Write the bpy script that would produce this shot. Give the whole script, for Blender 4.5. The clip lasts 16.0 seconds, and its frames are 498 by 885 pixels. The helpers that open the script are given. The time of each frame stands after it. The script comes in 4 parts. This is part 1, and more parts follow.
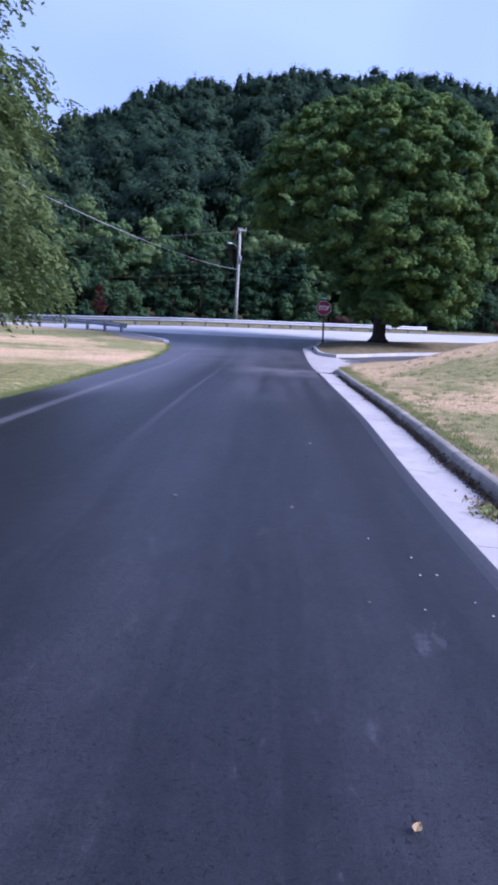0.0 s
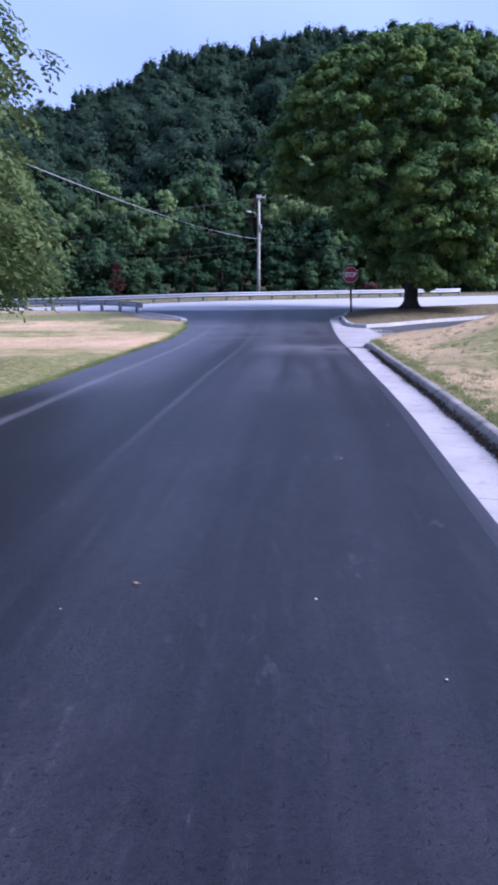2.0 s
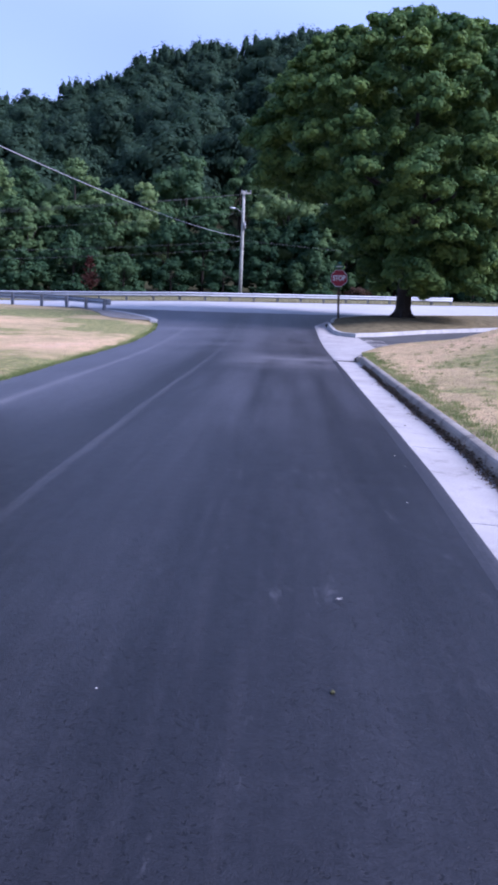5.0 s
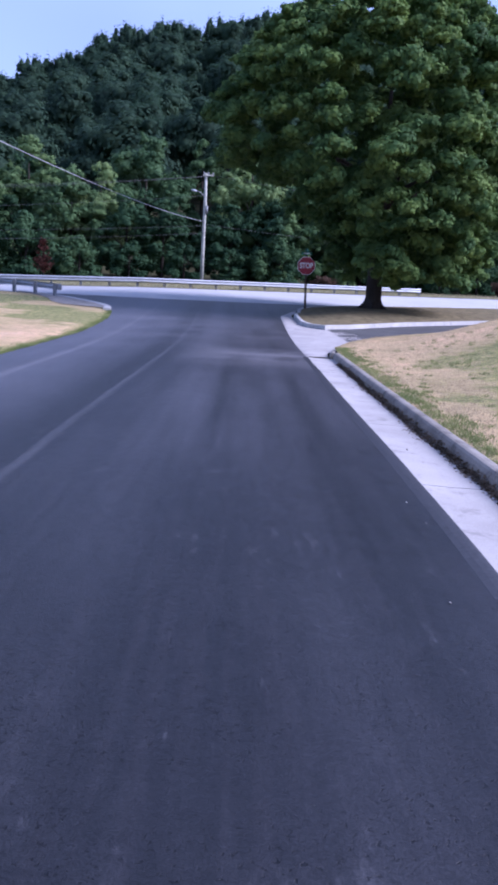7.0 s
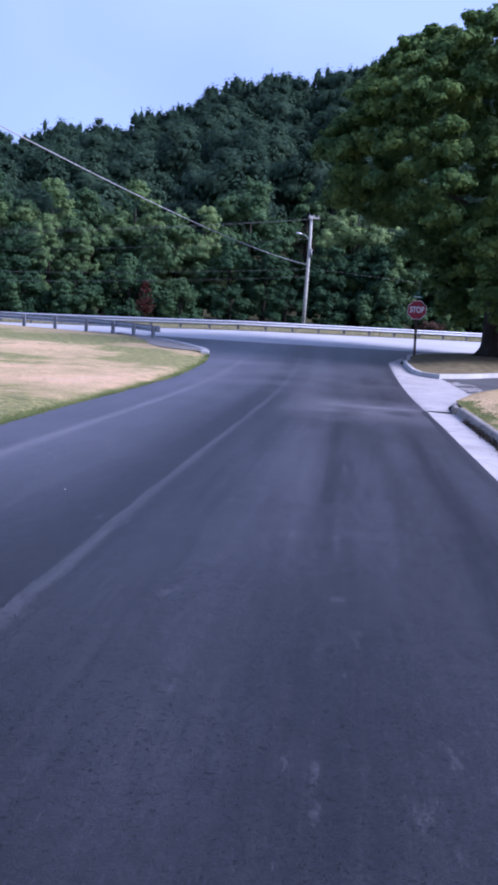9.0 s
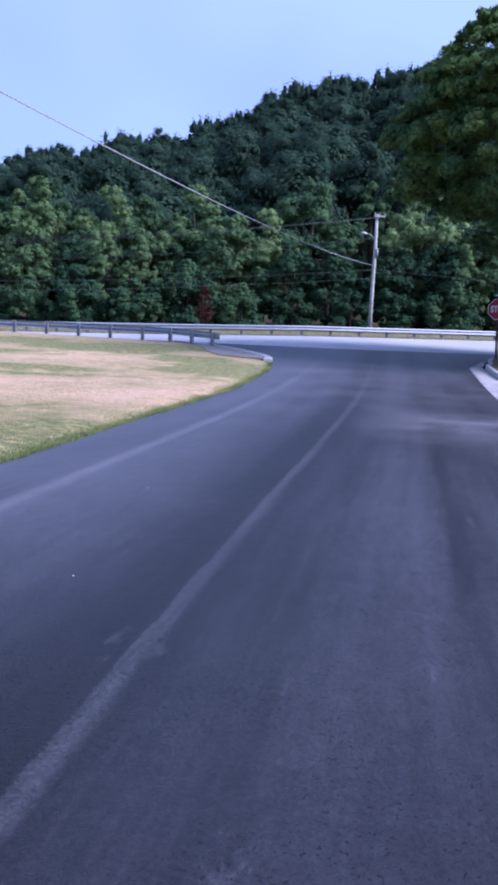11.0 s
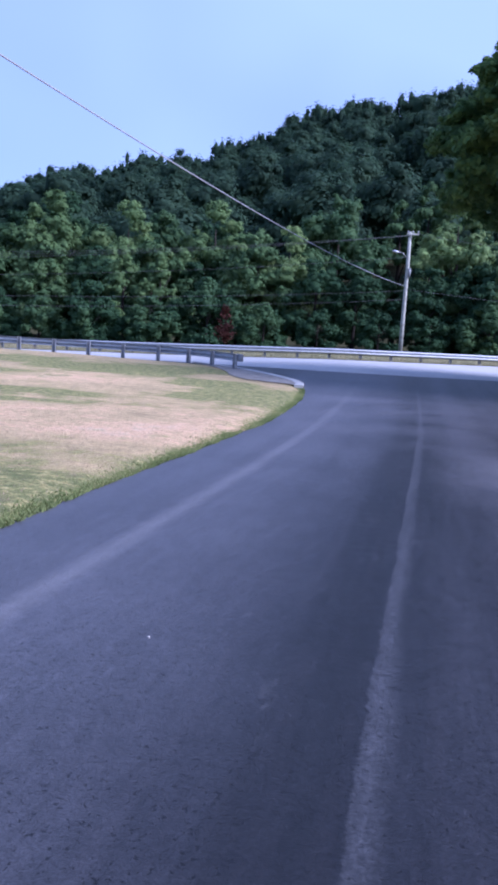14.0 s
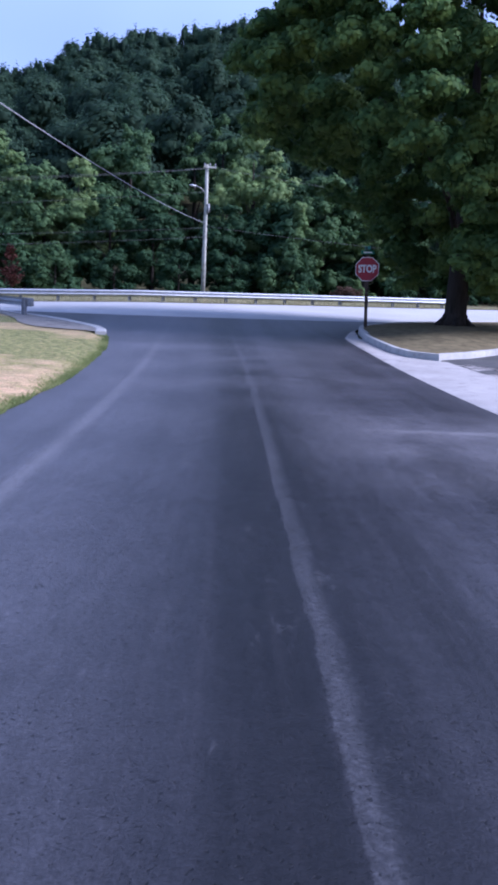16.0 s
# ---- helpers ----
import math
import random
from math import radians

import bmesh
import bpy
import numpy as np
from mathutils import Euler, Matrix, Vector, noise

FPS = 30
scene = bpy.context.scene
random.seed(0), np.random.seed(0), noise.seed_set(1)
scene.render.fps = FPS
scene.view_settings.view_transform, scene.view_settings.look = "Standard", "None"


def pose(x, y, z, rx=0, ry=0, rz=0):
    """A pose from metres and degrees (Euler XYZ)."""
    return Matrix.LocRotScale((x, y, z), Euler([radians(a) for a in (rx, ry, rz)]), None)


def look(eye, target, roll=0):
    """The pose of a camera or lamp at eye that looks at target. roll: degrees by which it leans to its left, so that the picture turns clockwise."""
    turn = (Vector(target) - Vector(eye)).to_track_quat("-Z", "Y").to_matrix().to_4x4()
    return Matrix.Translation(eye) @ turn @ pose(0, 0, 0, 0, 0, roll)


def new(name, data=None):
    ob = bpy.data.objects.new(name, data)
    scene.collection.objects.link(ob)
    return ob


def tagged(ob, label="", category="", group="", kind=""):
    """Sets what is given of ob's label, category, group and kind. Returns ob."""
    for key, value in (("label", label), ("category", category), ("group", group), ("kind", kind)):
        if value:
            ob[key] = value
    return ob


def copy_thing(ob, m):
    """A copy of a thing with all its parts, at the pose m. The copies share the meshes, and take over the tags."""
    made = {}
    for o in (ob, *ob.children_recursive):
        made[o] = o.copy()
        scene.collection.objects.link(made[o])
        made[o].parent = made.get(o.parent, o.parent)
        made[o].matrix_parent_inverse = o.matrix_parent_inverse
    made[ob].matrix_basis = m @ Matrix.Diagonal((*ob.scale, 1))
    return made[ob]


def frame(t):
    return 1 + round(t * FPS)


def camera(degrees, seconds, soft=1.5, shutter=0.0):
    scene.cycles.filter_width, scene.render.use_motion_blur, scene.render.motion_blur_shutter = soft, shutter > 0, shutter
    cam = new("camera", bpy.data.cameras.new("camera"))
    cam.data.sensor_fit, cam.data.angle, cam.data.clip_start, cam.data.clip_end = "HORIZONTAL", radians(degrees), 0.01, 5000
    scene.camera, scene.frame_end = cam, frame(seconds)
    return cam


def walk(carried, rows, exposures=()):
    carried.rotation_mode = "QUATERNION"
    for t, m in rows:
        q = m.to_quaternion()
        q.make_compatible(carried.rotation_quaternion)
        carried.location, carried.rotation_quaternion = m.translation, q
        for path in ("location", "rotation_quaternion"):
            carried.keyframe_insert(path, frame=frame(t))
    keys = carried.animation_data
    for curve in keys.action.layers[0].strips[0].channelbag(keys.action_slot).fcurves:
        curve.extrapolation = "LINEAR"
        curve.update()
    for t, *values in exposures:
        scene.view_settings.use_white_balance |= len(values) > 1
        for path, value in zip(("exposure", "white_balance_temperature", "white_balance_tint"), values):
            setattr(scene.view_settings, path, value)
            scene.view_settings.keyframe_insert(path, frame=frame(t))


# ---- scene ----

cam = camera(34.3, 16.0, soft=3.4)
PATH = [
    (0, look((0.135, -0.553, 1.645), (0.337, 9.337, 0.180), 3.15)),
    (0.2, look((0.154, -0.307, 1.651), (0.469, 9.553, 0.016), 3.07)),
    (0.5, look((0.183, 0.062, 1.659), (0.546, 9.928, 0.072), 2.63)),
    (0.8, look((0.214, 0.522, 1.667), (0.696, 10.347, -0.129), 1.32)),
    (1, look((0.235, 0.828, 1.673), (0.899, 10.626, -0.209), 0.65)),
    (1.2, look((0.303, 1.052, 1.686), (0.714, 10.851, -0.270), -0.85)),
    (1.5, look((0.405, 1.389, 1.705), (0.540, 11.185, -0.304), -1.25)),
    (1.7, look((0.404, 1.700, 1.725), (0.328, 11.478, -0.370), -1.36)),
    (2, look((0.403, 2.167, 1.755), (0.208, 11.998, -0.067), 0.02)),
    (2.2, look((0.441, 2.435, 1.773), (0.292, 12.296, 0.123), 0.44)),
    (2.5, look((0.497, 2.836, 1.800), (0.117, 12.725, 0.360), 0.88)),
    (2.8, look((0.489, 3.342, 1.770), (0.144, 13.244, 0.417), 1.23)),
    (3, look((0.483, 3.679, 1.750), (0.249, 13.587, 0.416), 1.44)),
    (3.2, look((0.520, 3.961, 1.769), (0.526, 13.864, 0.381), 1.36)),
    (5.3, look((0.644, 6.533, 1.712), (0.748, 16.367, -0.104), 2.59)),
    (5.5, look((0.648, 6.764, 1.716), (0.826, 16.592, -0.124), 2.76)),
    (5.8, look((0.659, 7.212, 1.706), (0.928, 17.021, -0.216), 2.99)),
    (6, look((0.667, 7.510, 1.700), (1.008, 17.327, -0.172), 3.21)),
    (6.2, look((0.653, 7.798, 1.712), (1.020, 17.616, -0.150), 3.10)),
    (6.5, look((0.632, 8.230, 1.729), (1.217, 18.041, -0.116), 3.41)),
    (6.8, look((0.640, 8.534, 1.706), (1.247, 18.328, -0.221), 3.65)),
    (7, look((0.646, 8.737, 1.690), (1.198, 18.537, -0.224), 3.30)),
    (7.2, look((0.626, 8.965, 1.693), (1.042, 18.822, 0.058), 3.05)),
    (7.5, look((0.597, 9.307, 1.698), (0.895, 19.181, 0.145), 3.12)),
    (7.8, look((0.608, 9.675, 1.685), (0.887, 19.561, 0.206), 3.23)),
    (8, look((0.615, 9.920, 1.676), (0.687, 19.815, 0.229), 3.35)),
    (8.2, look((0.585, 10.161, 1.671), (0.491, 20.056, 0.229), 3.51)),
    (8.5, look((0.541, 10.522, 1.663), (0.169, 20.412, 0.235), 3.66)),
    (8.8, look((0.499, 10.872, 1.655), (0.011, 20.760, 0.245), 3.79)),
    (9, look((0.471, 11.105, 1.649), (-0.189, 20.975, 0.188), 3.95)),
    (9.2, look((0.438, 11.407, 1.649), (-0.390, 21.221, -0.083), 3.89)),
    (9.5, look((0.389, 11.861, 1.648), (-0.699, 21.657, -0.041), 3.78)),
    (9.8, look((0.341, 12.217, 1.644), (-0.866, 22.011, 0.024), 3.52)),
    (10, look((0.309, 12.455, 1.641), (-0.917, 22.253, 0.059), 3.43)),
    (10.2, look((0.285, 12.704, 1.635), (-0.997, 22.493, 0.042), 3.18)),
    (12.3, look((-0.454, 15.238, 1.551), (-2.188, 25.025, 0.455), 2.39)),
    (12.5, look((-0.496, 15.482, 1.568), (-2.405, 25.234, 0.446), 2.56)),
    (12.8, look((-0.551, 15.829, 1.545), (-2.556, 25.572, 0.518), 2.71)),
    (13, look((-0.588, 16.060, 1.530), (-2.606, 25.805, 0.552), 2.84)),
    (13.2, look((-0.636, 16.298, 1.526), (-2.596, 26.054, 0.542), 3.05)),
    (13.5, look((-0.708, 16.654, 1.520), (-2.579, 26.422, 0.481), 3.12)),
    (13.8, look((-0.829, 17.027, 1.521), (-2.581, 26.810, 0.414), 3.51)),
    (14, look((-0.910, 17.275, 1.522), (-2.533, 27.072, 0.351), 3.70)),
    (14.2, look((-0.962, 17.591, 1.514), (-2.221, 27.435, 0.287), 3.64)),
    (14.5, look((-1.040, 18.064, 1.501), (-1.859, 27.949, 0.230), 3.80)),
    (14.8, look((-1.108, 18.393, 1.502), (-1.670, 28.247, -0.105), 3.70)),
    (15, look((-1.154, 18.612, 1.502), (-1.536, 28.472, -0.121), 3.66)),
    (15.2, look((-1.186, 18.901, 1.497), (-1.368, 28.771, -0.100), 3.29)),
    (15.5, look((-1.235, 19.335, 1.490), (-0.625, 29.186, -0.119), 3.19)),
    (15.8, look((-1.301, 19.730, 1.455), (-0.468, 29.552, -0.226), 2.84)),
    (16, look((-1.345, 19.993, 1.431), (-0.512, 29.808, -0.291), 2.49)),
]
walk(cam, PATH, exposures=[(0.0, 1.0, 5250, 36), (8.5, 1.0, 5250, 36), (13.0, 1.0, 5030, 35), (16.0, 1.0, 5180, 32)])

# ---------------------------------------------------------------- light
world = bpy.data.worlds.new("world")
scene.world = world
world.use_nodes = True
wn = world.node_tree
sky = wn.nodes.new("ShaderNodeTexSky")
sky.sky_type = "NISHITA"
sky.sun_disc = False
SUN_ELEVATION, SUN_AZIMUTH = 37.0, 100.0
sky.sun_elevation, sky.sun_rotation = radians(SUN_ELEVATION), radians(SUN_AZIMUTH)
sky.air_density, sky.dust_density, sky.ozone_density = 1.0, 1.5, 1.5
# thin high haze over the clear sky
haze = wn.nodes.new("ShaderNodeTexNoise")
haze.inputs["Scale"].default_value, haze.inputs["Detail"].default_value = 1.6, 3
veil = wn.nodes.new("ShaderNodeMapRange")
veil.inputs["From Min"].default_value, veil.inputs["From Max"].default_value = 0.34, 0.66
veil.inputs["To Min"].default_value, veil.inputs["To Max"].default_value = 0.3, 0.88
wn.links.new(wn.nodes.new("ShaderNodeTexCoord").outputs["Generated"], haze.inputs["Vector"])
wn.links.new(haze.outputs["Fac"], veil.inputs["Value"])
thin = wn.nodes.new("ShaderNodeMix")
thin.data_type = "RGBA"
thin.inputs[7].default_value = (4.0, 5.3, 7.6, 1)
wn.links.new(veil.outputs[0], thin.inputs[0])
wn.links.new(sky.outputs["Color"], thin.inputs[6])
wn.links.new(thin.outputs[2], wn.nodes["Background"].inputs["Color"])
wn.nodes["Background"].inputs["Strength"].default_value = 0.075
sun_data = bpy.data.lights.new("sun", "SUN")
sun_data.energy, sun_data.angle, sun_data.color = 3.35, radians(32), (1.0, 0.965, 0.9)
sun = new("sun", sun_data)
se, sa = radians(SUN_ELEVATION), radians(SUN_AZIMUTH)
sun.matrix_world = look((60 * math.sin(sa) * math.cos(se), 60 * math.cos(sa) * math.cos(se), 60 * math.sin(se)), (0, 0, 0))


# ---------------------------------------------------------------- materials
def lerp_table(x, xs, ys):
    return float(np.interp(x, xs, ys))


def base_material(name, rough=0.8, metal=0.0, spec=0.3):
    m = bpy.data.materials.new(name)
    m.use_nodes = True
    p = m.node_tree.nodes["Principled BSDF"]
    p.inputs["Roughness"].default_value = rough
    p.inputs["Metallic"].default_value = metal
    p.inputs["Specular IOR Level"].default_value = spec
    return m, m.node_tree, p


def ramp(nt, source, stops):
    r = nt.nodes.new("ShaderNodeValToRGB")
    els = r.color_ramp.elements
    while len(els) < len(stops):
        els.new(0.5)
    for e, (at, col) in zip(els, stops):
        e.position, e.color = at, (*col, 1)
    nt.links.new(source, r.inputs["Fac"])
    return r.outputs["Color"]


def noise_node(nt, scale, detail=4, vec=None, rough=0.55):
    n = nt.nodes.new("ShaderNodeTexNoise")
    n.inputs["Scale"].default_value, n.inputs["Detail"].default_value = scale, detail
    n.inputs["Roughness"].default_value = rough
    nt.links.new(vec if vec else position(nt), n.inputs["Vector"])
    return n.outputs["Fac"]


def position(nt):
    return nt.nodes.new("ShaderNodeNewGeometry").outputs["Position"]


def mix(nt, a, b, fac, mode="MIX"):
    m = nt.nodes.new("ShaderNodeMix")
    m.data_type, m.blend_type = "RGBA", mode
    for sock, v in ((m.inputs[6], a), (m.inputs[7], b), (m.inputs[0], fac)):
        if isinstance(v, (int, float)):
            sock.default_value = v
        elif isinstance(v, tuple):
            sock.default_value = (*v, 1)
        else:
            nt.links.new(v, sock)
    return m.outputs[2]


def calc(nt, op, a, b=0.0, c=0.0):
    m = nt.nodes.new("ShaderNodeMath")
    m.operation = op
    for sock, v in zip(m.inputs, (a, b, c)):
        if isinstance(v, (int, float)):
            sock.default_value = v
        else:
            nt.links.new(v, sock)
    return m.outputs[0]


def band(nt, value, lo, hi, soft):
    """1 between lo and hi, with soft edges."""
    a = nt.nodes.new("ShaderNodeMapRange")
    a.interpolation_type = "SMOOTHSTEP"
    a.inputs["From Min"].default_value, a.inputs["From Max"].default_value = lo - soft, lo + soft
    nt.links.new(value, a.inputs["Value"])
    b = nt.nodes.new("ShaderNodeMapRange")
    b.interpolation_type = "SMOOTHSTEP"
    b.inputs["From Min"].default_value, b.inputs["From Max"].default_value = hi - soft, hi + soft
    b.inputs["To Min"].default_value, b.inputs["To Max"].default_value = 1, 0
    nt.links.new(value, b.inputs["Value"])
    return calc(nt, "MULTIPLY", a.outputs[0], b.outputs[0])


def bump(nt, p, height, strength, distance):
    b = nt.nodes.new("ShaderNodeBump")
    b.inputs["Strength"].default_value, b.inputs["Distance"].default_value = strength, distance
    nt.links.new(height, b.inputs["Height"])
    nt.links.new(b.outputs["Normal"], p.inputs["Normal"])


def stretched(nt, sx, sy):
    """UV in metres (across the road, along it), scaled unevenly."""
    uv = nt.nodes.new("ShaderNodeUVMap")
    mp = nt.nodes.new("ShaderNodeMapping")
    mp.inputs["Scale"].default_value = (sx, sy, 1)
    nt.links.new(uv.outputs["UV"], mp.inputs["Vector"])
    return mp.outputs["Vector"]


def asphalt_material():
    m, nt, p = base_material("fresh_asphalt", 0.42, spec=0.3)
    uv = nt.nodes.new("ShaderNodeUVMap")
    sep = nt.nodes.new("ShaderNodeSeparateXYZ")
    nt.links.new(uv.outputs["UV"], sep.inputs[0])
    u, v = sep.outputs["X"], sep.outputs["Y"]
    streak = noise_node(nt, 1.0, 5, stretched(nt, 1.6, 0.07), 0.6)
    fine = noise_node(nt, 1.0, 4, stretched(nt, 9.0, 0.35), 0.6)
    drag = noise_node(nt, 1.0, 5, stretched(nt, 14.0, 2.2), 0.68)
    grit = noise_node(nt, 90.0, 4, None, 0.75)
    stone = noise_node(nt, 38.0, 3, None, 0.7)
    mottle = noise_node(nt, 7.0, 5, None, 0.7)
    patch = noise_node(nt, 0.45, 4)
    col = ramp(nt, streak, [(0.3, (0.0088, 0.0093, 0.0111)), (0.72, (0.0226, 0.0236, 0.0274))])
    col = mix(nt, col, (0.040, 0.038, 0.043), calc(nt, "MULTIPLY", band(nt, fine, 0.58, 2.0, 0.14), 0.26))
    # wheel paths polished by traffic, and the binder-rich strip between them
    wob = calc(nt, "ADD", u, calc(nt, "MULTIPLY", calc(nt, "SUBTRACT", noise_node(nt, 1.3, 3), 0.5), 0.07))
    paths = calc(nt, "ADD", band(nt, wob, 0.75, 1.35, 0.3), band(nt, wob, 2.3, 2.8, 0.25))
    col = mix(nt, col, (0.034, 0.035, 0.040), calc(nt, "MULTIPLY", paths, 0.45))
    lane = calc(nt, "MULTIPLY", band(nt, wob, -5.0, -0.6, 0.5), band(nt, v, 17.2, 60.0, 2.8))
    worn = calc(nt, "MULTIPLY", lane, ramp_value(nt, streak, 0.3, 0.7, 0.75, 1.15))
    col = mix(nt, col, (0.088, 0.090, 0.105), calc(nt, "MULTIPLY", worn, calc(nt, "ADD", 0.50, calc(nt, "MULTIPLY", band(nt, wob, -5.0, -1.55, 0.5), 0.32))))
    # paler in streaks right of the seam, from about y 17 on
    pale_right = calc(nt, "MULTIPLY", band(nt, wob, 0.4, 4.0, 0.4), band(nt, v, 17.0, 60.0, 3.5))
    pale_right = calc(nt, "MULTIPLY", pale_right, ramp_value(nt, streak, 0.32, 0.68, 0.2, 1.1))
    col = mix(nt, col, (0.066, 0.067, 0.078), calc(nt, "MULTIPLY", pale_right, 0.75))
    dark = calc(nt, "MULTIPLY", band(nt, wob, -0.46, -0.03, 0.07), band(nt, v, 6.0, 48.0, 8.0))
    col = mix(nt, col, (0.012, 0.012, 0.013), calc(nt, "MULTIPLY", dark, 0.42))
    # much darker left of the seam, up to about y 12
    dark_left = calc(nt, "MULTIPLY", band(nt, wob, -6.0, -0.1, 0.4), band(nt, v, -60.0, 12.0, 5.0))
    col = mix(nt, col, (0.005, 0.005, 0.006), calc(nt, "MULTIPLY", dark_left, 0.8))
    # dusty paving seam: a crumbled edge on one side, fading out on the other
    crumb = calc(nt, "ADD", wob, calc(nt, "MULTIPLY", calc(nt, "SUBTRACT", noise_node(nt, 16.0, 4, None, 0.7), 0.5), 0.055))
    seam = calc(nt, "MULTIPLY", band(nt, crumb, 0.0, 9.0, 0.010), band(nt, crumb, -9.0, 0.105, 0.045))
    seam = calc(nt, "MULTIPLY", seam, ramp_value(nt, fine, 0.25, 0.75, 0.35, 0.85))
    seam = calc(nt, "MULTIPLY", seam, ramp_value(nt, stone, 0.3, 0.7, 0.6, 1.15))
    seam = calc(nt, "MULTIPLY", seam, band(nt, v, 12.0, 47.0, 5.0))
    col = mix(nt, col, (0.105, 0.107, 0.116), calc(nt, "MULTIPLY", seam, 0.58))
    # narrow pale track in the other lane
    track = calc(nt, "MULTIPLY", band(nt, wob, -2.14, -1.97, 0.08), band(nt, v, 4.0, 46.0, 8.0))
    track = calc(nt, "MULTIPLY", track, ramp_value(nt, streak, 0.3, 0.7, 0.5, 1.0))
    col = mix(nt, col, (0.15, 0.148, 0.158), calc(nt, "MULTIPLY", track, 0.72))
    mouth = calc(nt, "MULTIPLY", band(nt, v, 31.0, 44.0, 4.0), ramp_value(nt, noise_node(nt, 0.55, 5, None, 0.62), 0.36, 0.62, 0.15, 1.0))
    col = mix(nt, col, (0.125, 0.123, 0.136), calc(nt, "MULTIPLY", mouth, 0.45))
    # pale dust dragged out across the lane by the drive
    dust = calc(nt, "MULTIPLY", band(nt, v, 26.8, 30.6, 1.2), band(nt, u, 0.9, 6.0, 0.9))
    dust = calc(nt, "MULTIPLY", dust, band(nt, noise_node(nt, 1.0, 5, stretched(nt, 0.7, 0.45), 0.6), 0.42, 2.0, 0.18))
    col = mix(nt, col, (0.17, 0.166, 0.175), calc(nt, "MULTIPLY", dust, 0.62))
    line = calc(nt, "MULTIPLY", band(nt, calc(nt, "ADD", v, calc(nt, "MULTIPLY", mottle, 0.5)), 29.55, 29.75, 0.1), band(nt, u, 1.5, 6.0, 0.6))
    col = mix(nt, col, (0.22, 0.215, 0.22), calc(nt, "MULTIPLY", line, 0.6))
    scuff = band(nt, noise_node(nt, 1.0, 6, stretched(nt, 3.0, 0.9), 0.7), 0.66, 2.0, 0.05)
    col = mix(nt, col, (0.13, 0.13, 0.14), calc(nt, "MULTIPLY", scuff, 0.26))
    scratch = calc(nt, "MULTIPLY", band(nt, drag, 0.68, 2.0, 0.04), band(nt, noise_node(nt, 0.8, 3), 0.45, 2.0, 0.1))
    col = mix(nt, col, (0.12, 0.12, 0.13), calc(nt, "MULTIPLY", scratch, 0.22))
    col = mix(nt, col, ramp(nt, grit, [(0.35, (0.5, 0.5, 0.5)), (0.7, (1.5, 1.5, 1.55))]), 0.6, "MULTIPLY")
    col = mix(nt, col, ramp(nt, stone, [(0.32, (0.62, 0.62, 0.63)), (0.68, (1.35, 1.35, 1.38))]), 0.5, "MULTIPLY")
    col = mix(nt, col, ramp(nt, mottle, [(0.3, (0.66, 0.66, 0.66)), (0.7, (1.3, 1.3, 1.32))]), 0.42, "MULTIPLY")
    col = mix(nt, col, ramp(nt, drag, [(0.3, (0.75, 0.75, 0.75)), (0.7, (1.22, 1.22, 1.24))]), 0.6, "MULTIPLY")
    col = mix(nt, col, ramp(nt, patch, [(0.3, (0.78, 0.78, 0.79)), (0.7, (1.18, 1.18, 1.18))]), 0.75, "MULTIPLY")
    # lost stones leave dark pits in the mat
    pits = calc(nt, "MULTIPLY", band(nt, noise_node(nt, 46.0, 2, None, 0.5), 0.66, 2.0, 0.03), band(nt, noise_node(nt, 1.1, 3), 0.42, 2.0, 0.1))
    col = mix(nt, col, (0.003, 0.003, 0.004), calc(nt, "MULTIPLY", pits, 0.7))
    nt.links.new(col, p.inputs["Base Color"])
    nt.links.new(ramp_value(nt, mottle, 0.3, 0.7, 0.38, 0.45), p.inputs["Roughness"])
    relief = calc(nt, "ADD", grit, calc(nt, "SUBTRACT", calc(nt, "MULTIPLY", stone, 0.8), pits))
    bump(nt, p, relief, 0.4, 0.006)
    return m


def ramp_value(nt, source, lo, hi, a, b):
    r = nt.nodes.new("ShaderNodeMapRange")
    for key, val in (("From Min", lo), ("From Max", hi), ("To Min", a), ("To Max", b)):
        r.inputs[key].default_value = val
    nt.links.new(source, r.inputs["Value"])
    return r.outputs[0]


def concrete_material(name, lo, hi, scale=1.2, stain=0.4):
    m, nt, p = base_material(name, 0.85)
    col = ramp(nt, noise_node(nt, scale, 6), [(0.3, lo), (0.7, hi)])
    grit = noise_node(nt, 90.0, 3)
    col = mix(nt, col, ramp(nt, grit, [(0.3, (0.78, 0.78, 0.78)), (0.7, (1.15, 1.15, 1.15))]), 0.7, "MULTIPLY")
    spots = band(nt, noise_node(nt, 3.1, 6, None, 0.7), 0.6, 2.0, 0.07)
    col = mix(nt, col, tuple(0.45 * c for c in lo), calc(nt, "MULTIPLY", spots, stain))
    nt.links.new(col, p.inputs["Base Color"])
    bump(nt, p, grit, 0.25, 0.004)
    return m


